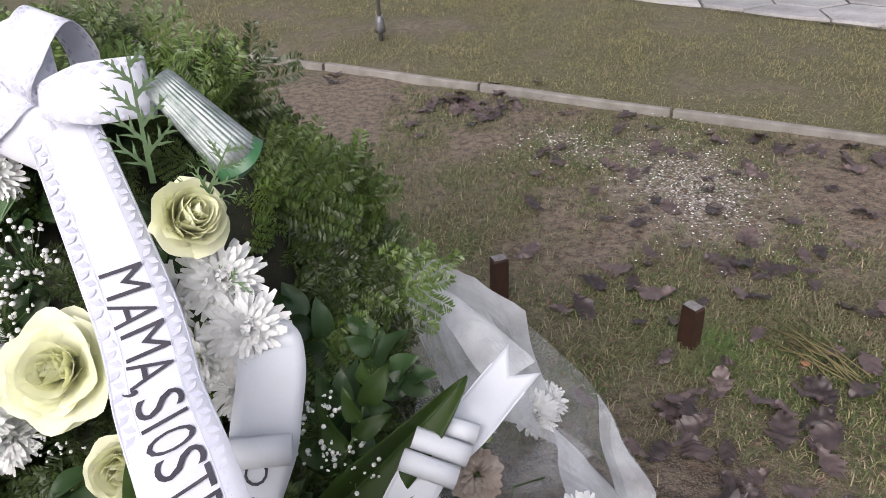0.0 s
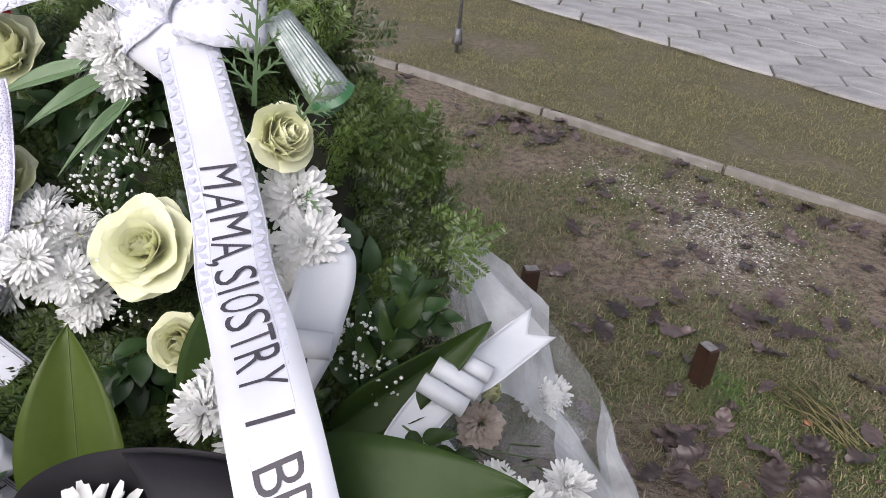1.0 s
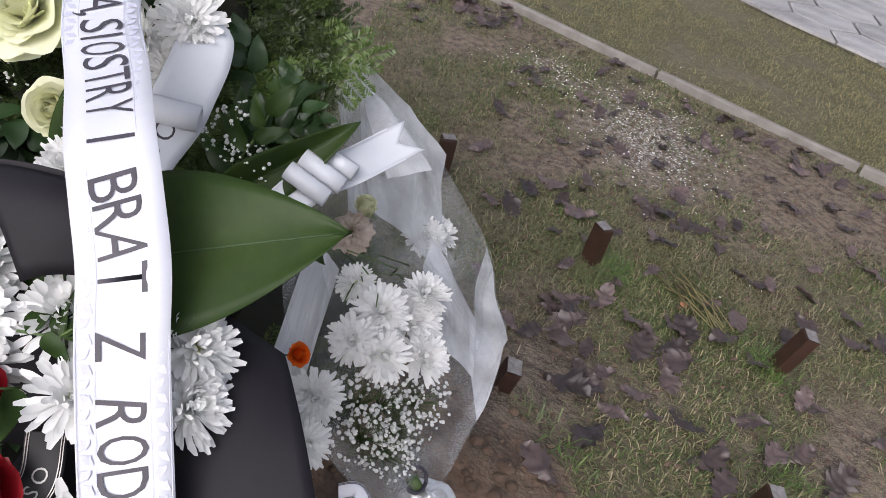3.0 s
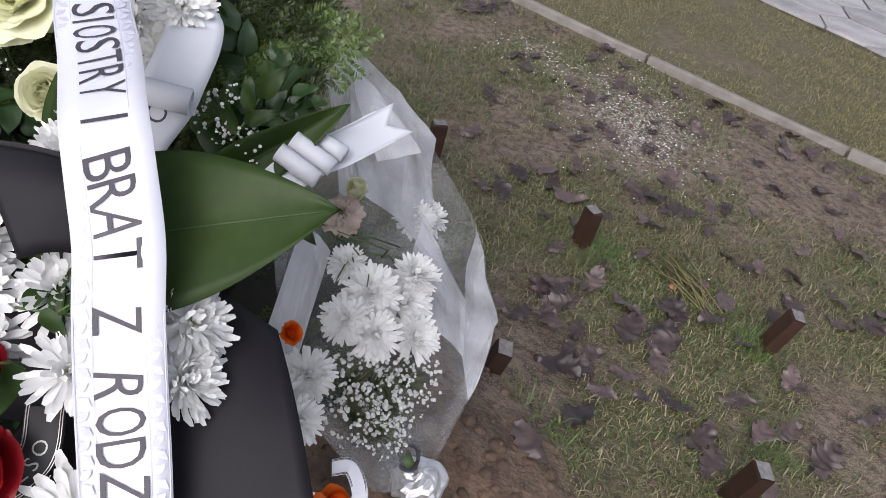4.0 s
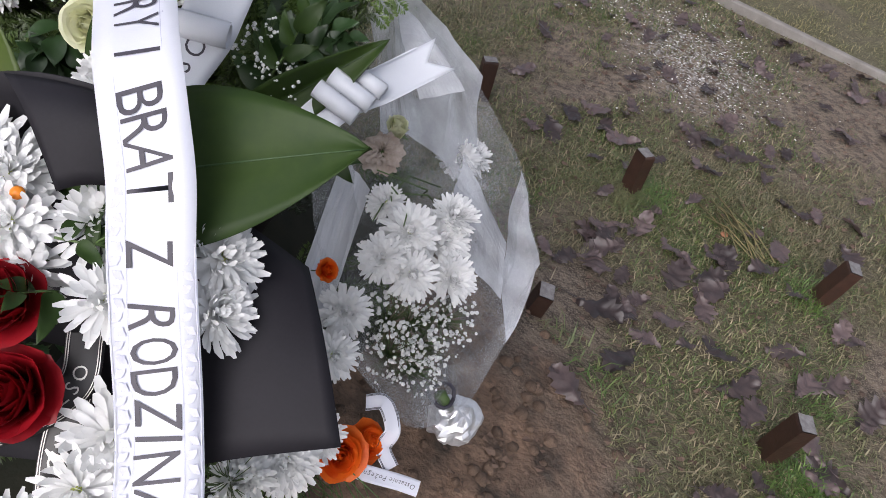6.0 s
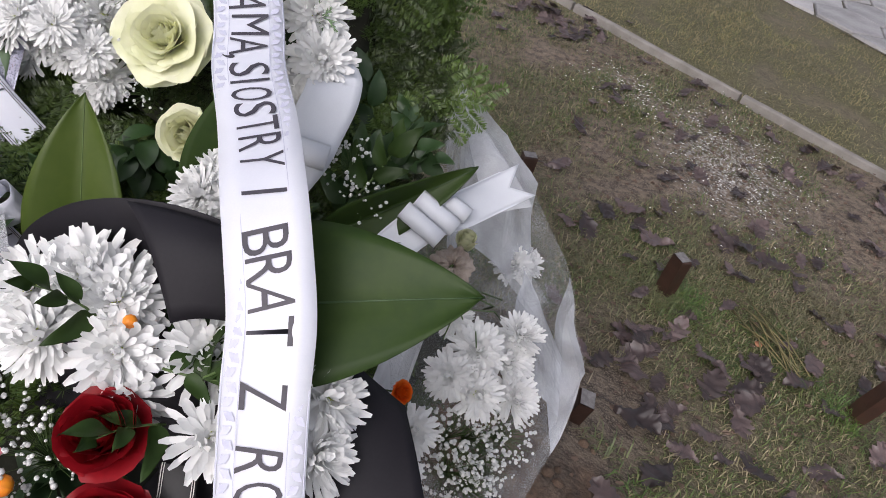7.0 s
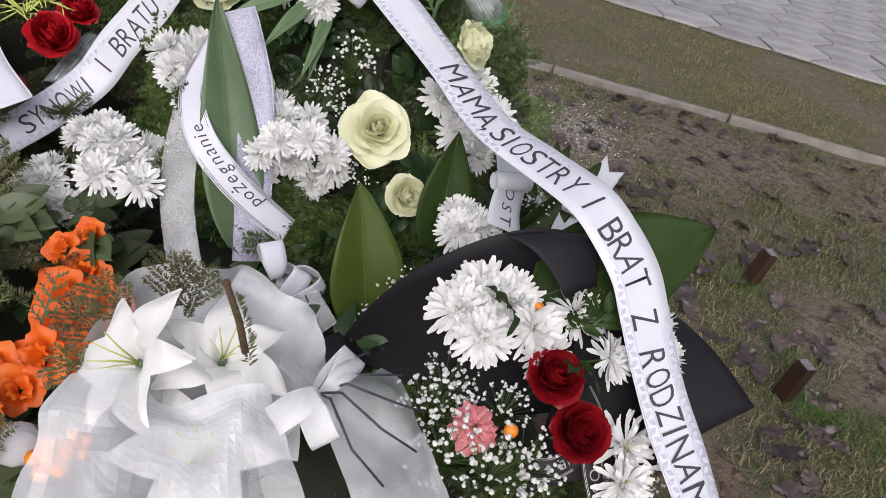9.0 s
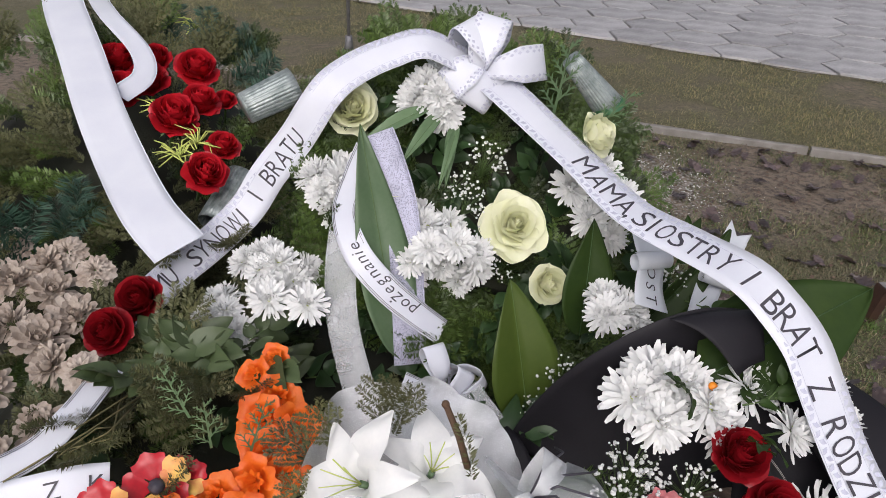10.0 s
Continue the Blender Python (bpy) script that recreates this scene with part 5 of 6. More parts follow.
for p, r in [((-.05, .02, .555), 15), ((-.09, -.06, .525), -25)]:
    ps = Shape().grid(lambda u, v: ((u - .5) * .11, (v - .5) * .07, .02 * noise.noise((u * 3, v * 3, p[0]))), 8, 6)
    solid(tagged(new("tissue_paper", ps.mesh("tissue_paper", M_TISSUE, False)), "small folded white tissue paper under the flowers", "paper"), .0006).matrix_basis = pose(*p, -25, 8, r)
for i in range(40):
    b = Vector((.16 + jig(.05), .16 + jig(.06), .37 + jig(.02)))
    d = Vector((.6 + jig(.5), -.5 + jig(.5), -.25 + jig(.2))).normalized()
    tagged(new("grass_stem", Shape().tube([b - d * .05, b, b + d * rnd.uniform(.05, .10)], .0011, .0006, 4).mesh("grass_stem", M_STEM)), "thin green decorative grass stem", "stalk", "grass stems")

# ---- silver flower tubes ----
def tube_holder(p1, p2, r1, r2, green):
    p1, p2 = Vector(p1), Vector(p2)
    ob = thing("flower_tube", "ribbed silver plastic flower tube stuck in the wreath", "tube", "flower tubes", m=along(p1, p2 - p1))
    L = (p2 - p1).length
    s = Shape().grid(lambda u, v: ((r1 + (r2 - r1) * v + .0009 * math.cos(28 * 2 * math.pi * u)) * math.cos(2 * math.pi * u), L * v, (r1 + (r2 - r1) * v + .0009 * math.cos(28 * 2 * math.pi * u)) * math.sin(2 * math.pi * u)), 112, 6)
    solid(part("sleeve", s, M_SILVER, ob), .001)
    part("end_cap", Shape().tube([(0, -.002, 0), (0, .004, 0)], r1, r1, 20), M_SILVER, ob)
    if green:
        part("green_rim", Shape().grid(lambda u, v: ((r2 * (1 + .12 * v)) * math.cos(2 * math.pi * u), L * (.94 + .1 * v) + .006 * math.sin(4 * math.pi * u), r2 * (1 + .12 * v) * math.sin(2 * math.pi * u)), 32, 3), M_GREENPL, ob, "green plastic rim")


tube_holder((-.229, .675, 1.125), (-.154, .655, 1.043), .016, .027, True)
tube_holder((-.79, .70, 1.035), (-.705, .73, 1.065), .026, .031, False)
tube_holder((-.816, .835, .845), (-.872, .745, .788), .036, .033, False)

# ---- second wreath with red roses ----
W2 = Vector((-1.12, 1.00, .82))
N2 = Vector((.0, -.45, .88)).normalized()
U2 = Vector((1, 0, 0))
V2 = N2.cross(U2)
wreath2 = thing("conifer_wreath", "low funeral wreath of olive and fir twigs with red artificial roses", "wreath", m=Matrix.Translation((-1.12, 1.0, .35)))
i2 = wreath2.matrix_basis.inverted()
# core coloured almost black so gaps between twigs look shaded
part("wreath_base", Shape().grid(lambda u, v: tuple(i2 @ (W2 + U2 * (.36 * min(1, 5 * min(v, 1 - v) + .01) * math.cos(6.2832 * u)) + V2 * (.40 * min(1, 5 * min(v, 1 - v) + .01) * math.sin(6.2832 * u)) + N2 * (-.45 + .42 * v))), 36, 12), M_SHADEFILL, wreath2, "packed straw core, blackened for the shade between the twigs")
for i in range(190):
    a, r = rnd.uniform(0, 6.283), .44 * math.sqrt(rnd.random())
    p = W2 + U2 * r * math.cos(a) + V2 * r * math.sin(a) - N2 * .01
    part("fir_twig", rnd.choice(TWIGS["olive"] + TWIGS["fir"][:2]), M_OLIVE, wreath2, m=i2 @ along(p, U2 * math.cos(a + jig(.8)) + V2 * math.sin(a + jig(.8)) + N2 * rnd.uniform(0, .7), N2, rnd.uniform(.7, 1.1)))
for p, s in [((-1.025, 1.12, .94), 1.15), ((-.93, 1.16, .955), 1.15), ((-.955, .94, .92), 1.2), ((-.91, 1.0, .93), 1.0), ((-.855, .86, .89), .8), ((-.885, .77, .875), 1.0), ((-1.10, 1.20, .96), 1.1), ((-.935, .665, .82), .8), ((-.86, 1.03, .93), .6), ((-1.08, 1.08, .94), 1.0), ((-1.02, 1.24, .96), .9)]:
    plant("brightrose", make_rose("cup", M_BRIGHT), aim(p, (jig(.4), -.5 + jig(.2), .8), rnd.uniform(0, 360), s), "glossy bright red artificial rose on the old wreath", "rose", "artificial red roses")
for p, s in [((-.95, .475, .80), .9), ((-.985, .41, .785), .9)]:
    plant("redrose", make_rose("cup", M_RED), aim(p, (-.2, -.6, .7), rnd.uniform(0, 360), s), "dark red rose beside faded flowers", "rose", "dark red roses")
for i, p in enumerate([(-.90, .86, .91), (-.93, .82, .90), (-.98, 1.0, .93), (-.95, 1.42, 1.0)]):
    s = Shape()
    for k in range(18):
        a = rnd.uniform(0, 6.28)
        q = Vector((math.cos(a), math.sin(a), rnd.uniform(-.2, .6))) * .05
        s.tube([(0, 0, 0), tuple(q * .5 + Vector((jig(.012), jig(.012), .01))), tuple(q + Vector((jig(.012), jig(.012), 0)))], .0016, .0012, 4)
    tagged(new("yellow_filler", s.mesh("yellow_filler", M_DISC)), "yellow green stringy filler among red roses", "filler", "yellow fillers", "stuff").matrix_basis = pose(*p)
plain_ribbon("wide_satin_ribbon", [(-1.27, 1.46, 1.08), (-1.22, 1.30, 1.06), (-1.155, 1.12, 1.02), (-1.085, .92, .965), (-1.02, .76, .915), (-.96, .63, .88), (-.90, .54, .855)], (.0, -.5, .85), .09, "wide plain white satin ribbon across the red roses", group="funeral ribbons")
plain_ribbon("wide_satin_ribbon", [(-1.20, 1.48, 1.08), (-1.13, 1.30, 1.06), (-1.04, 1.14, 1.02), (-1.02, 1.05, .99), (-1.06, .98, .97)], (.2, -.5, .8), .045, "folded white satin ribbon end over red roses", group="funeral ribbons")
FADE = "faded pinkish chrysanthemum on an old wreath"
for p, s in [((-1.09, .50, .81), 1.0), ((-1.085, .40, .79), 1.1), ((-1.045, .44, .80), 1.0), ((-1.06, .355, .775), .95), ((-1.05, .25, .755), .9), ((-1.14, .45, .79), .9), ((-1.14, .32, .77), 1.0), ((-1.11, .56, .825), .9), ((-1.09, .20, .745), .9), ((-1.16, .54, .81), 1.0)]:
    mum1(p, (jig(.5), -.5, .8), s, "oldmum", FADE, "faded chrysanthemums")
for p in [(-1.03, .53, .82), (-1.01, .325, .78), (-1.08, .58, .83), (-1.17, .62, .83)]:
    plant("faded", make_carnation(M_OLDPINK), aim(p, (0, -.5, .8), rnd.uniform(0, 360), .9), "faded pink rosebud on an old wreath", "carnation", "faded carnations")
for p, d in [((-.95, 1.35, .95), (.3, .1, .6)), ((-.90, 1.30, .95), (.8, .2, .4)), ((-1.0, 1.40, .95), (-.3, .2, .7)), ((-.86, 1.2, .93), (.9, -.1, .3)), ((-1.15, .62, .80), (-.2, -.2, .9)), ((-1.18, .60, .80), (-.7, -.1, .6)), ((-1.12, .66, .81), (.4, .2, .7)), ((-1.12, .15, .72), (-.3, -.1, .6)), ((-.84, 1.06, .91), (.7, -.4, .3))]:
    tagged(new("pine_twig", rnd.choice(TWIGS["pine"])), "long-needled blue green artificial pine twig", "branch", "pine twigs").matrix_basis = along(p, d, (0, -.4, .9), 1.0)
for i in range(75):
    x, y = rnd.uniform(-1.5, -.78), rnd.uniform(.05, .65)
    a = rnd.uniform(0, 6.28)
    tagged(new("fir_twig", rnd.choice(TWIGS["olive"])), "dull olive twig in the flower heap", "branch", "olive twigs").matrix_basis = along((x, y, .66 + .2 * y + rnd.uniform(-.03, .03)), (math.cos(a), math.sin(a), rnd.uniform(.1, .9)), (0, -.4, .9), rnd.uniform(.6, 1.0))
for i in range(16):
    x, y = -.86 + jig(.07), .36 + jig(.07)
    a = rnd.uniform(0, 6.28)
    plant("filler2", make_sprig(6, .075, .05, M_GREYLEAF, .1, 6), along((x, y, .74 + rnd.uniform(-.02, .03)), (math.cos(a), math.sin(a), rnd.uniform(.1, .6)), (0, -.4, 1), rnd.uniform(.55, .85)), "grey green leafy sprig in the flower heap", "leaves", "leafy sprigs")
plain_ribbon("faded_ribbon", [(-.975, .33, .785), (-.99, .29, .78), (-1.01, .245, .772), (-1.04, .20, .762), (-1.09, .165, .757)], (.1, -.5, .85), .038, "faded white ribbon with dotted edge", lines=True)
plain_ribbon("faded_ribbon", [(-.95, .16, .735), (-.98, .155, .74), (-1.01, .15, .74), (-1.08, .14, .735)], (.0, -.7, .7), .05, "white ribbon band with black painted letters", text="Z K", d0=.075, flip=-1, size=.032, step=.02)
for i in range(5):
    s = Shape().tube([(-.93 + jig(.05), .30 + jig(.08), .76), (-.98 + jig(.03), .24 + jig(.05), .77), (-1.03 + jig(.06), .2 + jig(.08), .755)], .0013, .0012, 4)
    tagged(new("dry_stalk", s.mesh("dry_stalk", M_DRYSTALK)), "thin dry flower stalk in the heap", "stalk", "dry stalks")


# ---- stakes in the lawn ----
def make_peg():
    ob = thing("stake", "", "stake")
    w, h = .0185, .114
    s = Shape()
    for z, k in ((-.08, .9), (0, 1), (.05, 1.02), (h - .004, 1.0), (h, .9)):
        for a, b in ((-1, -1), (1, -1), (1, 1), (-1, 1)):
            s.v.append((a * w * k + jig(.0012), b * w * .8 * k + jig(.0012), z))
    for i in range(4):
        for j in range(4):
            s.f.append((i * 4 + j, i * 4 + (j + 1) % 4, i * 4 + 4 + (j + 1) % 4, i * 4 + 4 + j))
    part("post", s, M_PEG, ob, smooth=False)
    t = Shape().grid(lambda u, v: ((u - .5) * 2 * w * .9, (v - .5) * 2 * w * .72, h + .0015 + .0012 * noise.noise((u * 5, v * 5, 1))), 4, 4)
    part("cut_end", t, M_PEGTOP, ob, "weathered grey end grain")
    return ob


for x, y, tx, ty, r in [(.178, 1.87, .178, 1.87, 20), (.688, 1.593, .686, 1.593, 35), (1.235, 1.343, 1.250, 1.335, 30), (.43, .942, .445, .930, 40), (1.01, .768, 1.02, .76, 45)]:
    plant("peg", make_peg, aim((x, y, 0), (tx - x, ty - y, .105), r, 1.28), "short square stake of dark stained wood in the grass", "stake", "stakes")

# ---- fallen leaves ----
def dead_leaf(seed):
    q = random.Random(seed)
    s = Shape()
    lob = [(.0, .10), (.08, .34), (.14, .24), (.22, .66), (.27, .44), (.38, .98), (.44, .60), (.54, 1.0), (.60, .58), (.70, .80), (.76, .44), (.86, .46), (.92, .22), (1.0, .0)]
    lob = [(a, b * q.uniform(.8, 1.15)) for a, b in lob]
    L, W = .112, .078
    ph, roll = q.uniform(0, 6), q.uniform(-.5, 1.3)

    def half(v):
        for (a, b), (c, d) in zip(lob, lob[1:]):
            if v <= c:
                return b + (d - b) * (v - a) / (c - a)
        return 0

    def fn(u, v):
        w = 2 * u - 1
        x = w * W * .5 * half(v)
        z = .006 + .010 * math.sin(5 * v + ph) * abs(w) + roll * 7 * x * x + .005 * math.cos(3 * v + ph)
        z += .008 * noise.noise((x * 45 + seed, v * 5, 2))
        return x, L * (v - .4) + abs(w) * .014 * half(v), z
    s.grid(fn, 6, 40)
    s.tube([(0, -L * .4, .006), (0, -L * .6, .004), (.004, -L * .75, .006)], .0012, .0008, 4)
    return s.mesh("fallen_leaf", M_DEAD)


DEAD = [dead_leaf(k) for k in range(9)]
spots = [(.35, 2.42), (.55, 1.99), (.47, 1.91), (.42, 1.79), (.67, 1.83), (.91, 2.01), (.98, 1.99), (1.08, 1.95), (.61, 1.37), (.72, 1.41), (.61, 1.27), (.97, 1.36), (.92, 1.23), (1.13, 1.49), (.59, 1.2), (.81, 1.23),
         (1.71, 2.4), (1.53, 1.65), (.28, 2.11), (.14, 3.49), (.2, 3.32), (.09, 3.58), (.26, 3.77), (1.4, 2.83), (.59, 1.01), (.53, .7), (.92, 1.01), (.94, .91), (1.05, .61), (1.14, .73), (1.28, .95), (.86, .55), (.97, .84), (.66, .87)]
for i in range(30):
    spots.append((rnd.gauss(.15, .16), rnd.gauss(3.5, .14)))
for i in range(190):
    x, y = rnd.uniform(.35, 2.3), rnd.uniform(.4, 3.0)
    if (Vector((x, y, 0)) - KA).dot(KN) < -.15 and (x > .72 or y > .95):
        spots.append((x, y))
for i in range(26):
    p = KA + KD * rnd.uniform(-.6, 3) - KN * rnd.uniform(.08, .3)
    spots.append((p.x, p.y))
for i in range(10):
    spots.append((rnd.gauss(.72, .13), rnd.gauss(1.27, .1)))
for k, (x, y) in enumerate(spots):
    ob = tagged(new("fallen_leaf", rnd.choice(DEAD)), "wet purple-brown fallen oak leaf lying on the grass", "leaf", "fallen leaves")
    ob.matrix_basis = pose(x, y, ground_z(x, y) + .018, jig(14), jig(14), rnd.uniform(0, 360)) @ Matrix.Diagonal((*(rnd.uniform(.5, .95) if k > 34 else rnd.uniform(.85, 1.15),) * 3, 1))

# ---- stalks and small litter ----
for i in range(14):
    x, y = 1.02 + jig(.05), 1.54 + jig(.05)
    a = radians(-62 + jig(20))
    L = rnd.uniform(.14, .28)
    h = rnd.uniform(.026, .045)
    pts = [(x - L * .5 * math.cos(a), y - L * .5 * math.sin(a), ground_z(x, y) + .022), (x, y, ground_z(x, y) + h), (x + L * .5 * math.cos(a + jig(.2)), y + L * .5 * math.sin(a), ground_z(x, y) + .024)]
    tagged(new("dry_stalk", Shape().tube(pts, .0028, .0016, 5).mesh("dry_stalk", M_DRYSTALK)), "thin dry flower stalk lying on the lawn", "stalk", "dry stalks")
ac = new("fallen_petal", Shape().ball((0, 0, .020), .012, 10, 7, .45).mesh("fallen_petal", M_FADED))
tagged(ac, "small orange petal lying in the grass", "petal").matrix_basis = pose(.975, 1.50, ground_z(.975, 1.5), 0, 0, 30)
for i in range(150):
    x, y = rnd.gauss(.42, .14), rnd.gauss(.42, .24)
    s = Shape().ball((0, 0, 0), 1, 7, 5, .7)
    s.v = [tuple(c * (1 + .35 * noise.noise((a[0] * 2 + i, a[1] * 2, a[2] * 2))) for c in a) for a in s.v]
    ob = tagged(new("soil_clod", s.mesh("soil_clod", M_CLOD)), "small crumb of damp brown clay on bare soil", "soil", "clay crumbs")
    ob.matrix_basis = pose(x, y, ground_z(x, y) + .002, 0, 0, rnd.uniform(0, 360)) @ Matrix.Diagonal((*(rnd.uniform(.004, .016),) * 3, 1))

# thin iron rod standing in the far lawn
rod = thing("iron_rod", "thin grey iron rod standing in the far lawn", "rod", m=Matrix.Translation((-.40, 4.7, ground_z(-.40, 4.7))))
part("shaft", Shape().tube([(0, 0, -.1), (0, 0, 1.2)], .012, .012, 8), M_IRON, rod)
part("collar", Shape().tube([(0, 0, .06), (0, 0, .09), (0, 0, .12), (0, 0, .16)], .034, .024, 10), M_IRON, rod)


# ---- pavement of hexagonal slabs ----
PA, PD = Vector((2.49, 4.54, 0)), Vector((-.80, .60, 0)).normalized()
PN = Vector((PD.y, -PD.x, 0)) * -1
if PN.y < 0:
    PN = -PN
pav = thing("pavement", "path of old grey hexagonal concrete slabs", "pavement", kind="structure")
bed = Shape().grid(lambda u, v: tuple(PA + PD * (-9 + 22 * u) + PN * (.02 * noise.noise((u * 60, 0, 0)) + 9.0 * v) + Vector((0, 0, .028))), 60, 6)
part("bedding", bed, M_JOINT, pav, "dark sand between the slabs")


def hexagon(seed):
    q = random.Random(seed)
    s = Shape()
    R, n = .262, 6
    for r, z in ((1.0, .02), (1.0, .038), (.955, .045)):
        for i in range(n):
            a = math.pi / 3 * i
            k = R * r * (1 + q.uniform(-.02, .012))
            s.v.append((k * math.cos(a), k * math.sin(a), z + q.uniform(-.002, .002)))
    for j in range(2):
        for i in range(n):
            s.f.append((j * n + i, j * n + (i + 1) % n, j * n + n + (i + 1) % n, j * n + n + i))
    s.f.append(tuple(range(12, 18)))
    return s.mesh("hex_slab", M_PAVER, False)


HEX = [hexagon(k) for k in range(4)]
ang = math.degrees(math.atan2(PD.y, PD.x))
dx, dy = .272 * 1.5, .272 * math.sqrt(3)
near = []
for i in range(-14, 26):
    for j in range(-1, 13):
        a, b = i * dx, .27 + (j + (.5 if i % 2 else 0)) * dy
        p = PA + PD * a + PN * b
        near.append((p.x, p.y))
near.sort(key=lambda p: math.hypot(p[0] - 1.6, p[1] - 5.2))
for x, y in near[:300]:
    off = (Vector((x, y, 0)) - PA).dot(PN)
    turn = pose(x, y, .004 + jig(.004), jig(.8), jig(.8), ang + jig(.8))
    if off < -.2:
        continue
    if off > .27:
        part("hex_slab", rnd.choice(HEX), M_PAVER, pav, m=turn)
        continue
    cut = rnd.choice(HEX).copy()
    for vert in cut.vertices:
        w = turn @ vert.co
        d = (w - PA).dot(PN)
        if d < .015:
            vert.co = turn.inverted() @ (w + PN * (.015 - d))
    part("hex_slab", cut, M_PAVER, pav, m=turn)

# ---- grass ----
def blades(name, count, place, lo, hi, colours, label):
    """One mesh of bent grass blades."""
    g = np.random.default_rng(len(name) + count)
    V, F, C = [], [], []
    made = 0
    while made < count:
        x, y = place(g)
        keep = .5 + .75 * noise.noise((x * 1.5, y * 1.5, 7)) + .5 * noise.noise((x * 6, y * 6, 9))
        made += 1
        if keep < .15 + .85 * g.random():
            continue
        if mound(x, y) > .12 or (x - .25) ** 2 / .17 + (y - .42) ** 2 / .30 < 1:
            continue
        if math.exp(-(((x - .99) / .30) ** 2 + ((y - 2.6) / .42) ** 2)) > g.random() * 1.3:
            continue
        z = ground_z(x, y) - .004
        a, l = g.random() * 6.28, lo + (hi - lo) * g.random() ** 1.5
        lean = .5 + 1.3 * g.random()
        w = .0009 + .0012 * g.random()
        c, s = math.cos(a), math.sin(a)
        h1, r1 = l * .42, l * .30 * lean
        h2, r2 = l * (.62 - .22 * lean), l * .72 * lean
        k = len(V)
        V += [(x - s * w, y + c * w, z), (x + s * w, y - c * w, z), (x + c * r1 + s * w * .8, y + s * r1 - c * w * .8, z + h1), (x + c * r1 - s * w * .8, y + s * r1 + c * w * .8, z + h1), (x + c * r2, y + s * r2, z + h2)]
        F += [(k, k + 1, k + 2, k + 3), (k + 3, k + 2, k + 4)]
    me = bpy.data.meshes.new(name)
    me.from_pydata(V, [], F)
    m = bpy.data.materials.new(name)
    m.use_nodes = True
    n, l = m.node_tree.nodes, m.node_tree.links
    geo, rp = n.new("ShaderNodeNewGeometry"), n.new("ShaderNodeValToRGB")
    l.new(geo.outputs["Random Per Island"], rp.inputs[0])
    rp.color_ramp.elements[0].color, rp.color_ramp.elements[1].color = (*colours[0], 1), (*colours[-1], 1)
    for i, c in enumerate(colours[1:-1]):
        rp.color_ramp.elements.new((i + 1) / (len(colours) - 1)).color = (*c, 1)
    tc, patchy, fade, mix = n.new("ShaderNodeTexCoord"), n.new("ShaderNodeTexNoise"), n.new("ShaderNodeMapRange"), n.new("ShaderNodeMix")
    patchy.inputs["Scale"].default_value, patchy.inputs["Detail"].default_value = 2.6, 5
    fade.inputs["From Min"].default_value, fade.inputs["From Max"].default_value, fade.inputs["To Max"].default_value = .46, .64, .6
    mix.data_type = "RGBA"
    mix.inputs["B"].default_value = (.175, .14, .095, 1)
    l.new(tc.outputs["Object"], patchy.inputs["Vector"])
    l.new(patchy.outputs["Fac"], fade.inputs["Value"])
    l.new(fade.outputs[0], mix.inputs["Factor"])
    l.new(rp.outputs[0], mix.inputs["A"])
    l.new(mix.outputs["Result"], n["Principled BSDF"].inputs["Base Color"])
    n["Principled BSDF"].inputs["Roughness"].default_value = .55
    me.materials.append(m)
    return tagged(new(name, me), label, "grass", kind="stuff")


def near_lawn(g):
    while True:
        x, y = g.uniform(-.3, 3.2), g.uniform(.1, 4.2)
        if (Vector((x, y, 0)) - KA).dot(KN) < -.05:
            return x, y


def far_lawn(g):
    while True:
        x, y = g.uniform(-2.0, 5.0), g.uniform(1.0, 7.4)
        p = Vector((x, y, 0))
        if (p - KA).dot(KN) > .05 and (p - PA).dot(PN) < .03:
            return x, y


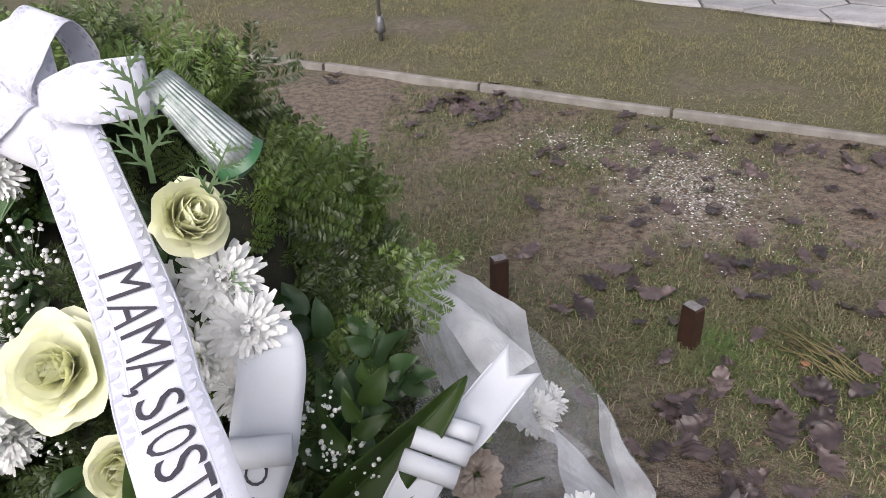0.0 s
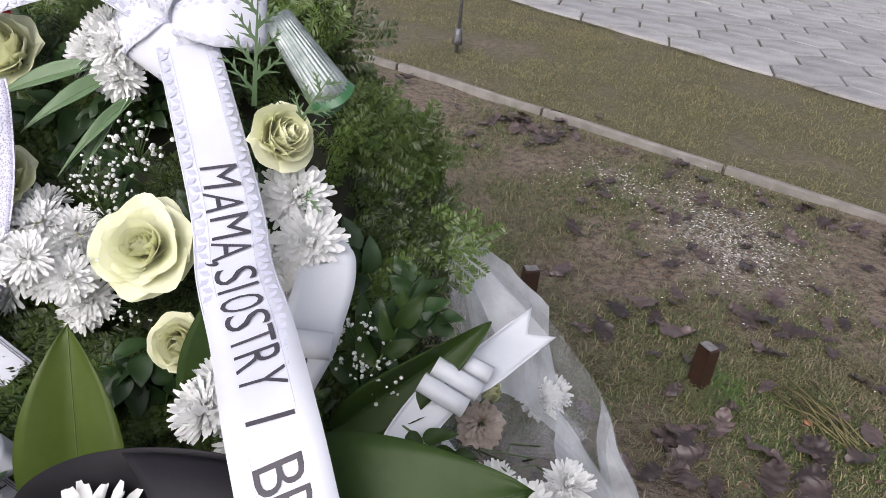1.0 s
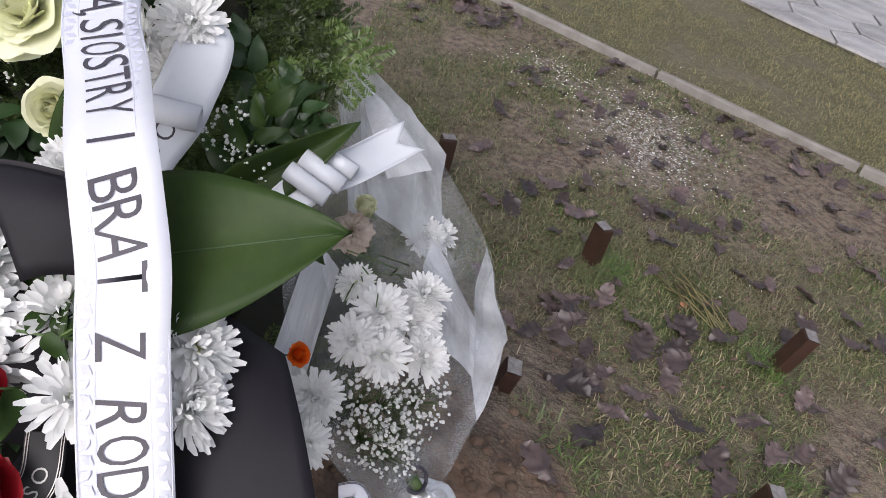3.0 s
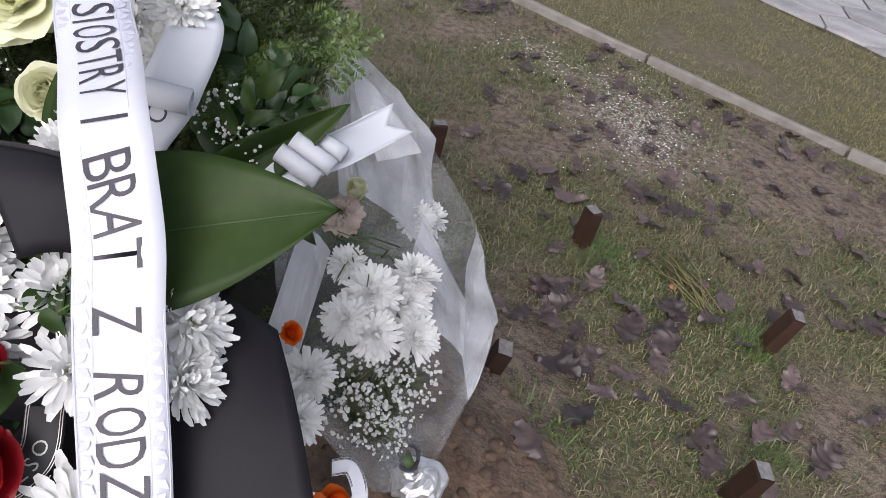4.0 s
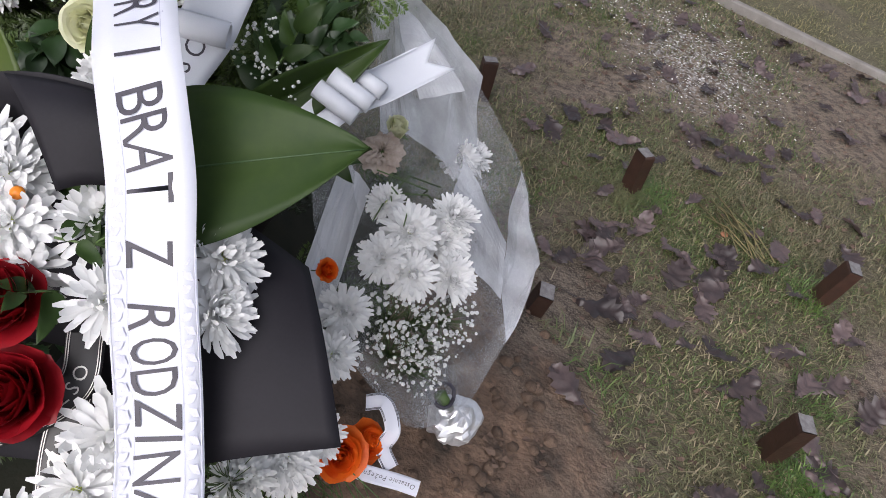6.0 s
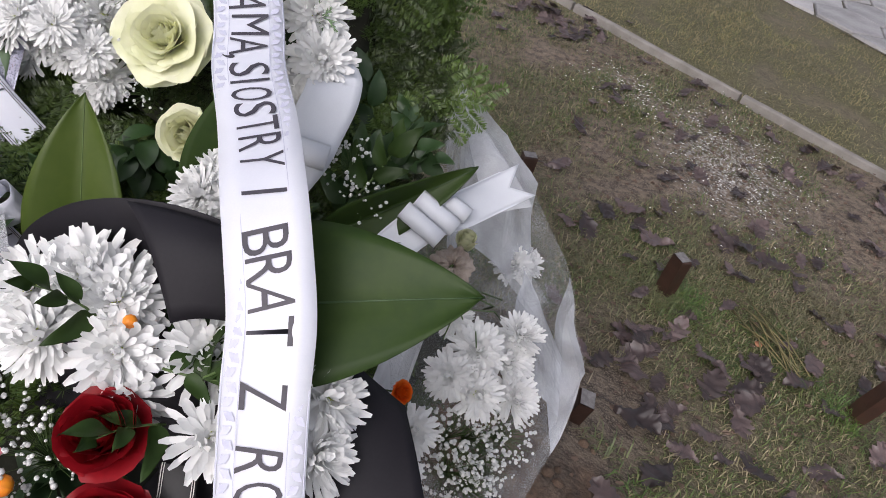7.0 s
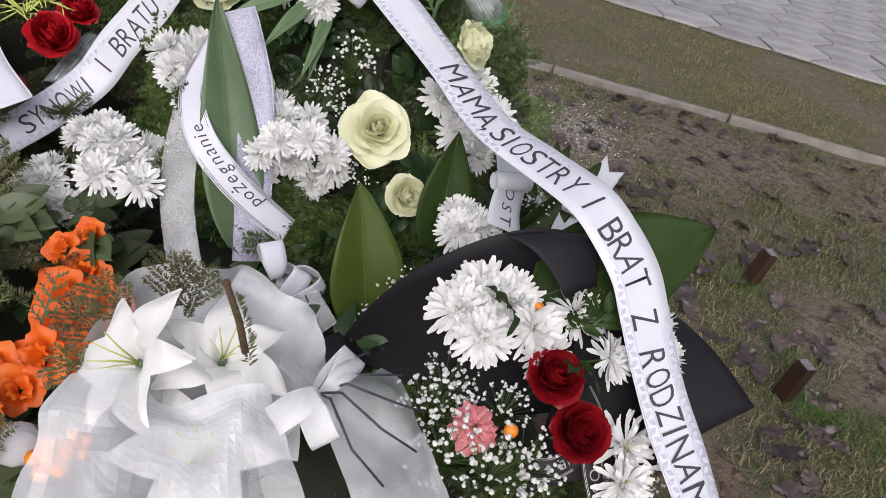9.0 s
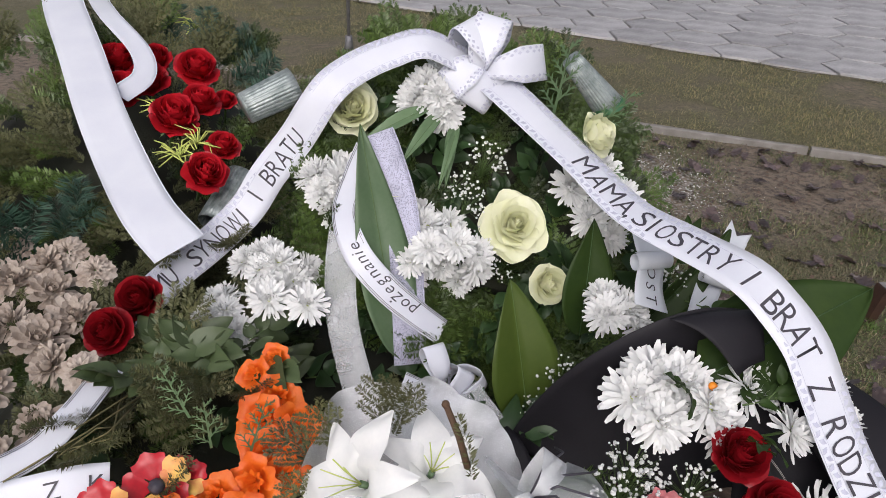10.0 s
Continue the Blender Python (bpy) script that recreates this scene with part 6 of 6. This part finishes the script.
TURF = [(.032, .055, .013), (.065, .105, .024), (.11, .14, .040), (.19, .175, .085), (.33, .28, .18)]
blades("near_grass", 260000, near_lawn, .014, .056, TURF, "short sparse wet grass with dry straw blades")
blades("far_grass", 110000, far_lawn, .018, .06, [(.12, .13, .045), (.18, .175, .07), (.25, .215, .10), (.33, .275, .145)], "yellowing autumn lawn beside the path")


def tufts(g):
    c = [(.70, 1.56), (.72, 1.60), (1.22, 1.33), (.50, .86), (.55, .80), (1.10, .70), (1.15, .98), (.85, 2.1), (1.25, .6)][int(g.integers(0, 9))]
    return g.normal(c[0], .05), g.normal(c[1], .05)


blades("grass_tufts", 5200, tufts, .03, .085, [(.05, .10, .02), (.075, .14, .026), (.12, .17, .04)], "green grass tufts round the stakes")

lit = Shape()
for i in range(3800):
    x, y = rnd.uniform(.2, 2.6), rnd.uniform(.3, 3.9)
    if (Vector((x, y, 0)) - KA).dot(KN) > -.03 or mound(x, y) > .15:
        continue
    z, r, a = ground_z(x, y) + rnd.uniform(.004, .016), rnd.uniform(.004, .014), rnd.uniform(0, 6)
    k = len(lit.v)
    lit.v += [(x + r * rnd.uniform(.5, 1.1) * math.cos(a + t), y + r * rnd.uniform(.3, .8) * math.sin(a + t), z + jig(.005)) for t in (0, 1.2, 2.5, 3.8, 5.0)]
    lit.f.append((k, k + 1, k + 2, k + 3, k + 4))
tagged(new("leaf_litter", lit.mesh("leaf_litter", M_LITTER, False)), "brown crumbs of rotting leaves in the grass", "litter", kind="stuff")

flk = Shape()
for i in range(1500):
    if i % 4:
        x, y = rnd.gauss(.99, .17), rnd.gauss(2.62, .26)
    else:
        x, y = rnd.gauss(.52, .13), rnd.gauss(2.98, .12)
    z, r, a = ground_z(x, y) + .006 + rnd.random() * .012, rnd.uniform(.002, .0055), rnd.uniform(0, 6)
    k = len(flk.v)
    flk.v += [(x + r * math.cos(a + t), y + r * math.sin(a + t) * .7, z + jig(.002)) for t in (0, 1.6, 3.1, 4.7)]
    flk.f.append((k, k + 1, k + 2, k + 3))
tagged(new("lime_grains", flk.mesh("lime_grains", M_FLAKE, False)), "white lime grains scattered on the bare lawn", "gravel", kind="stuff")
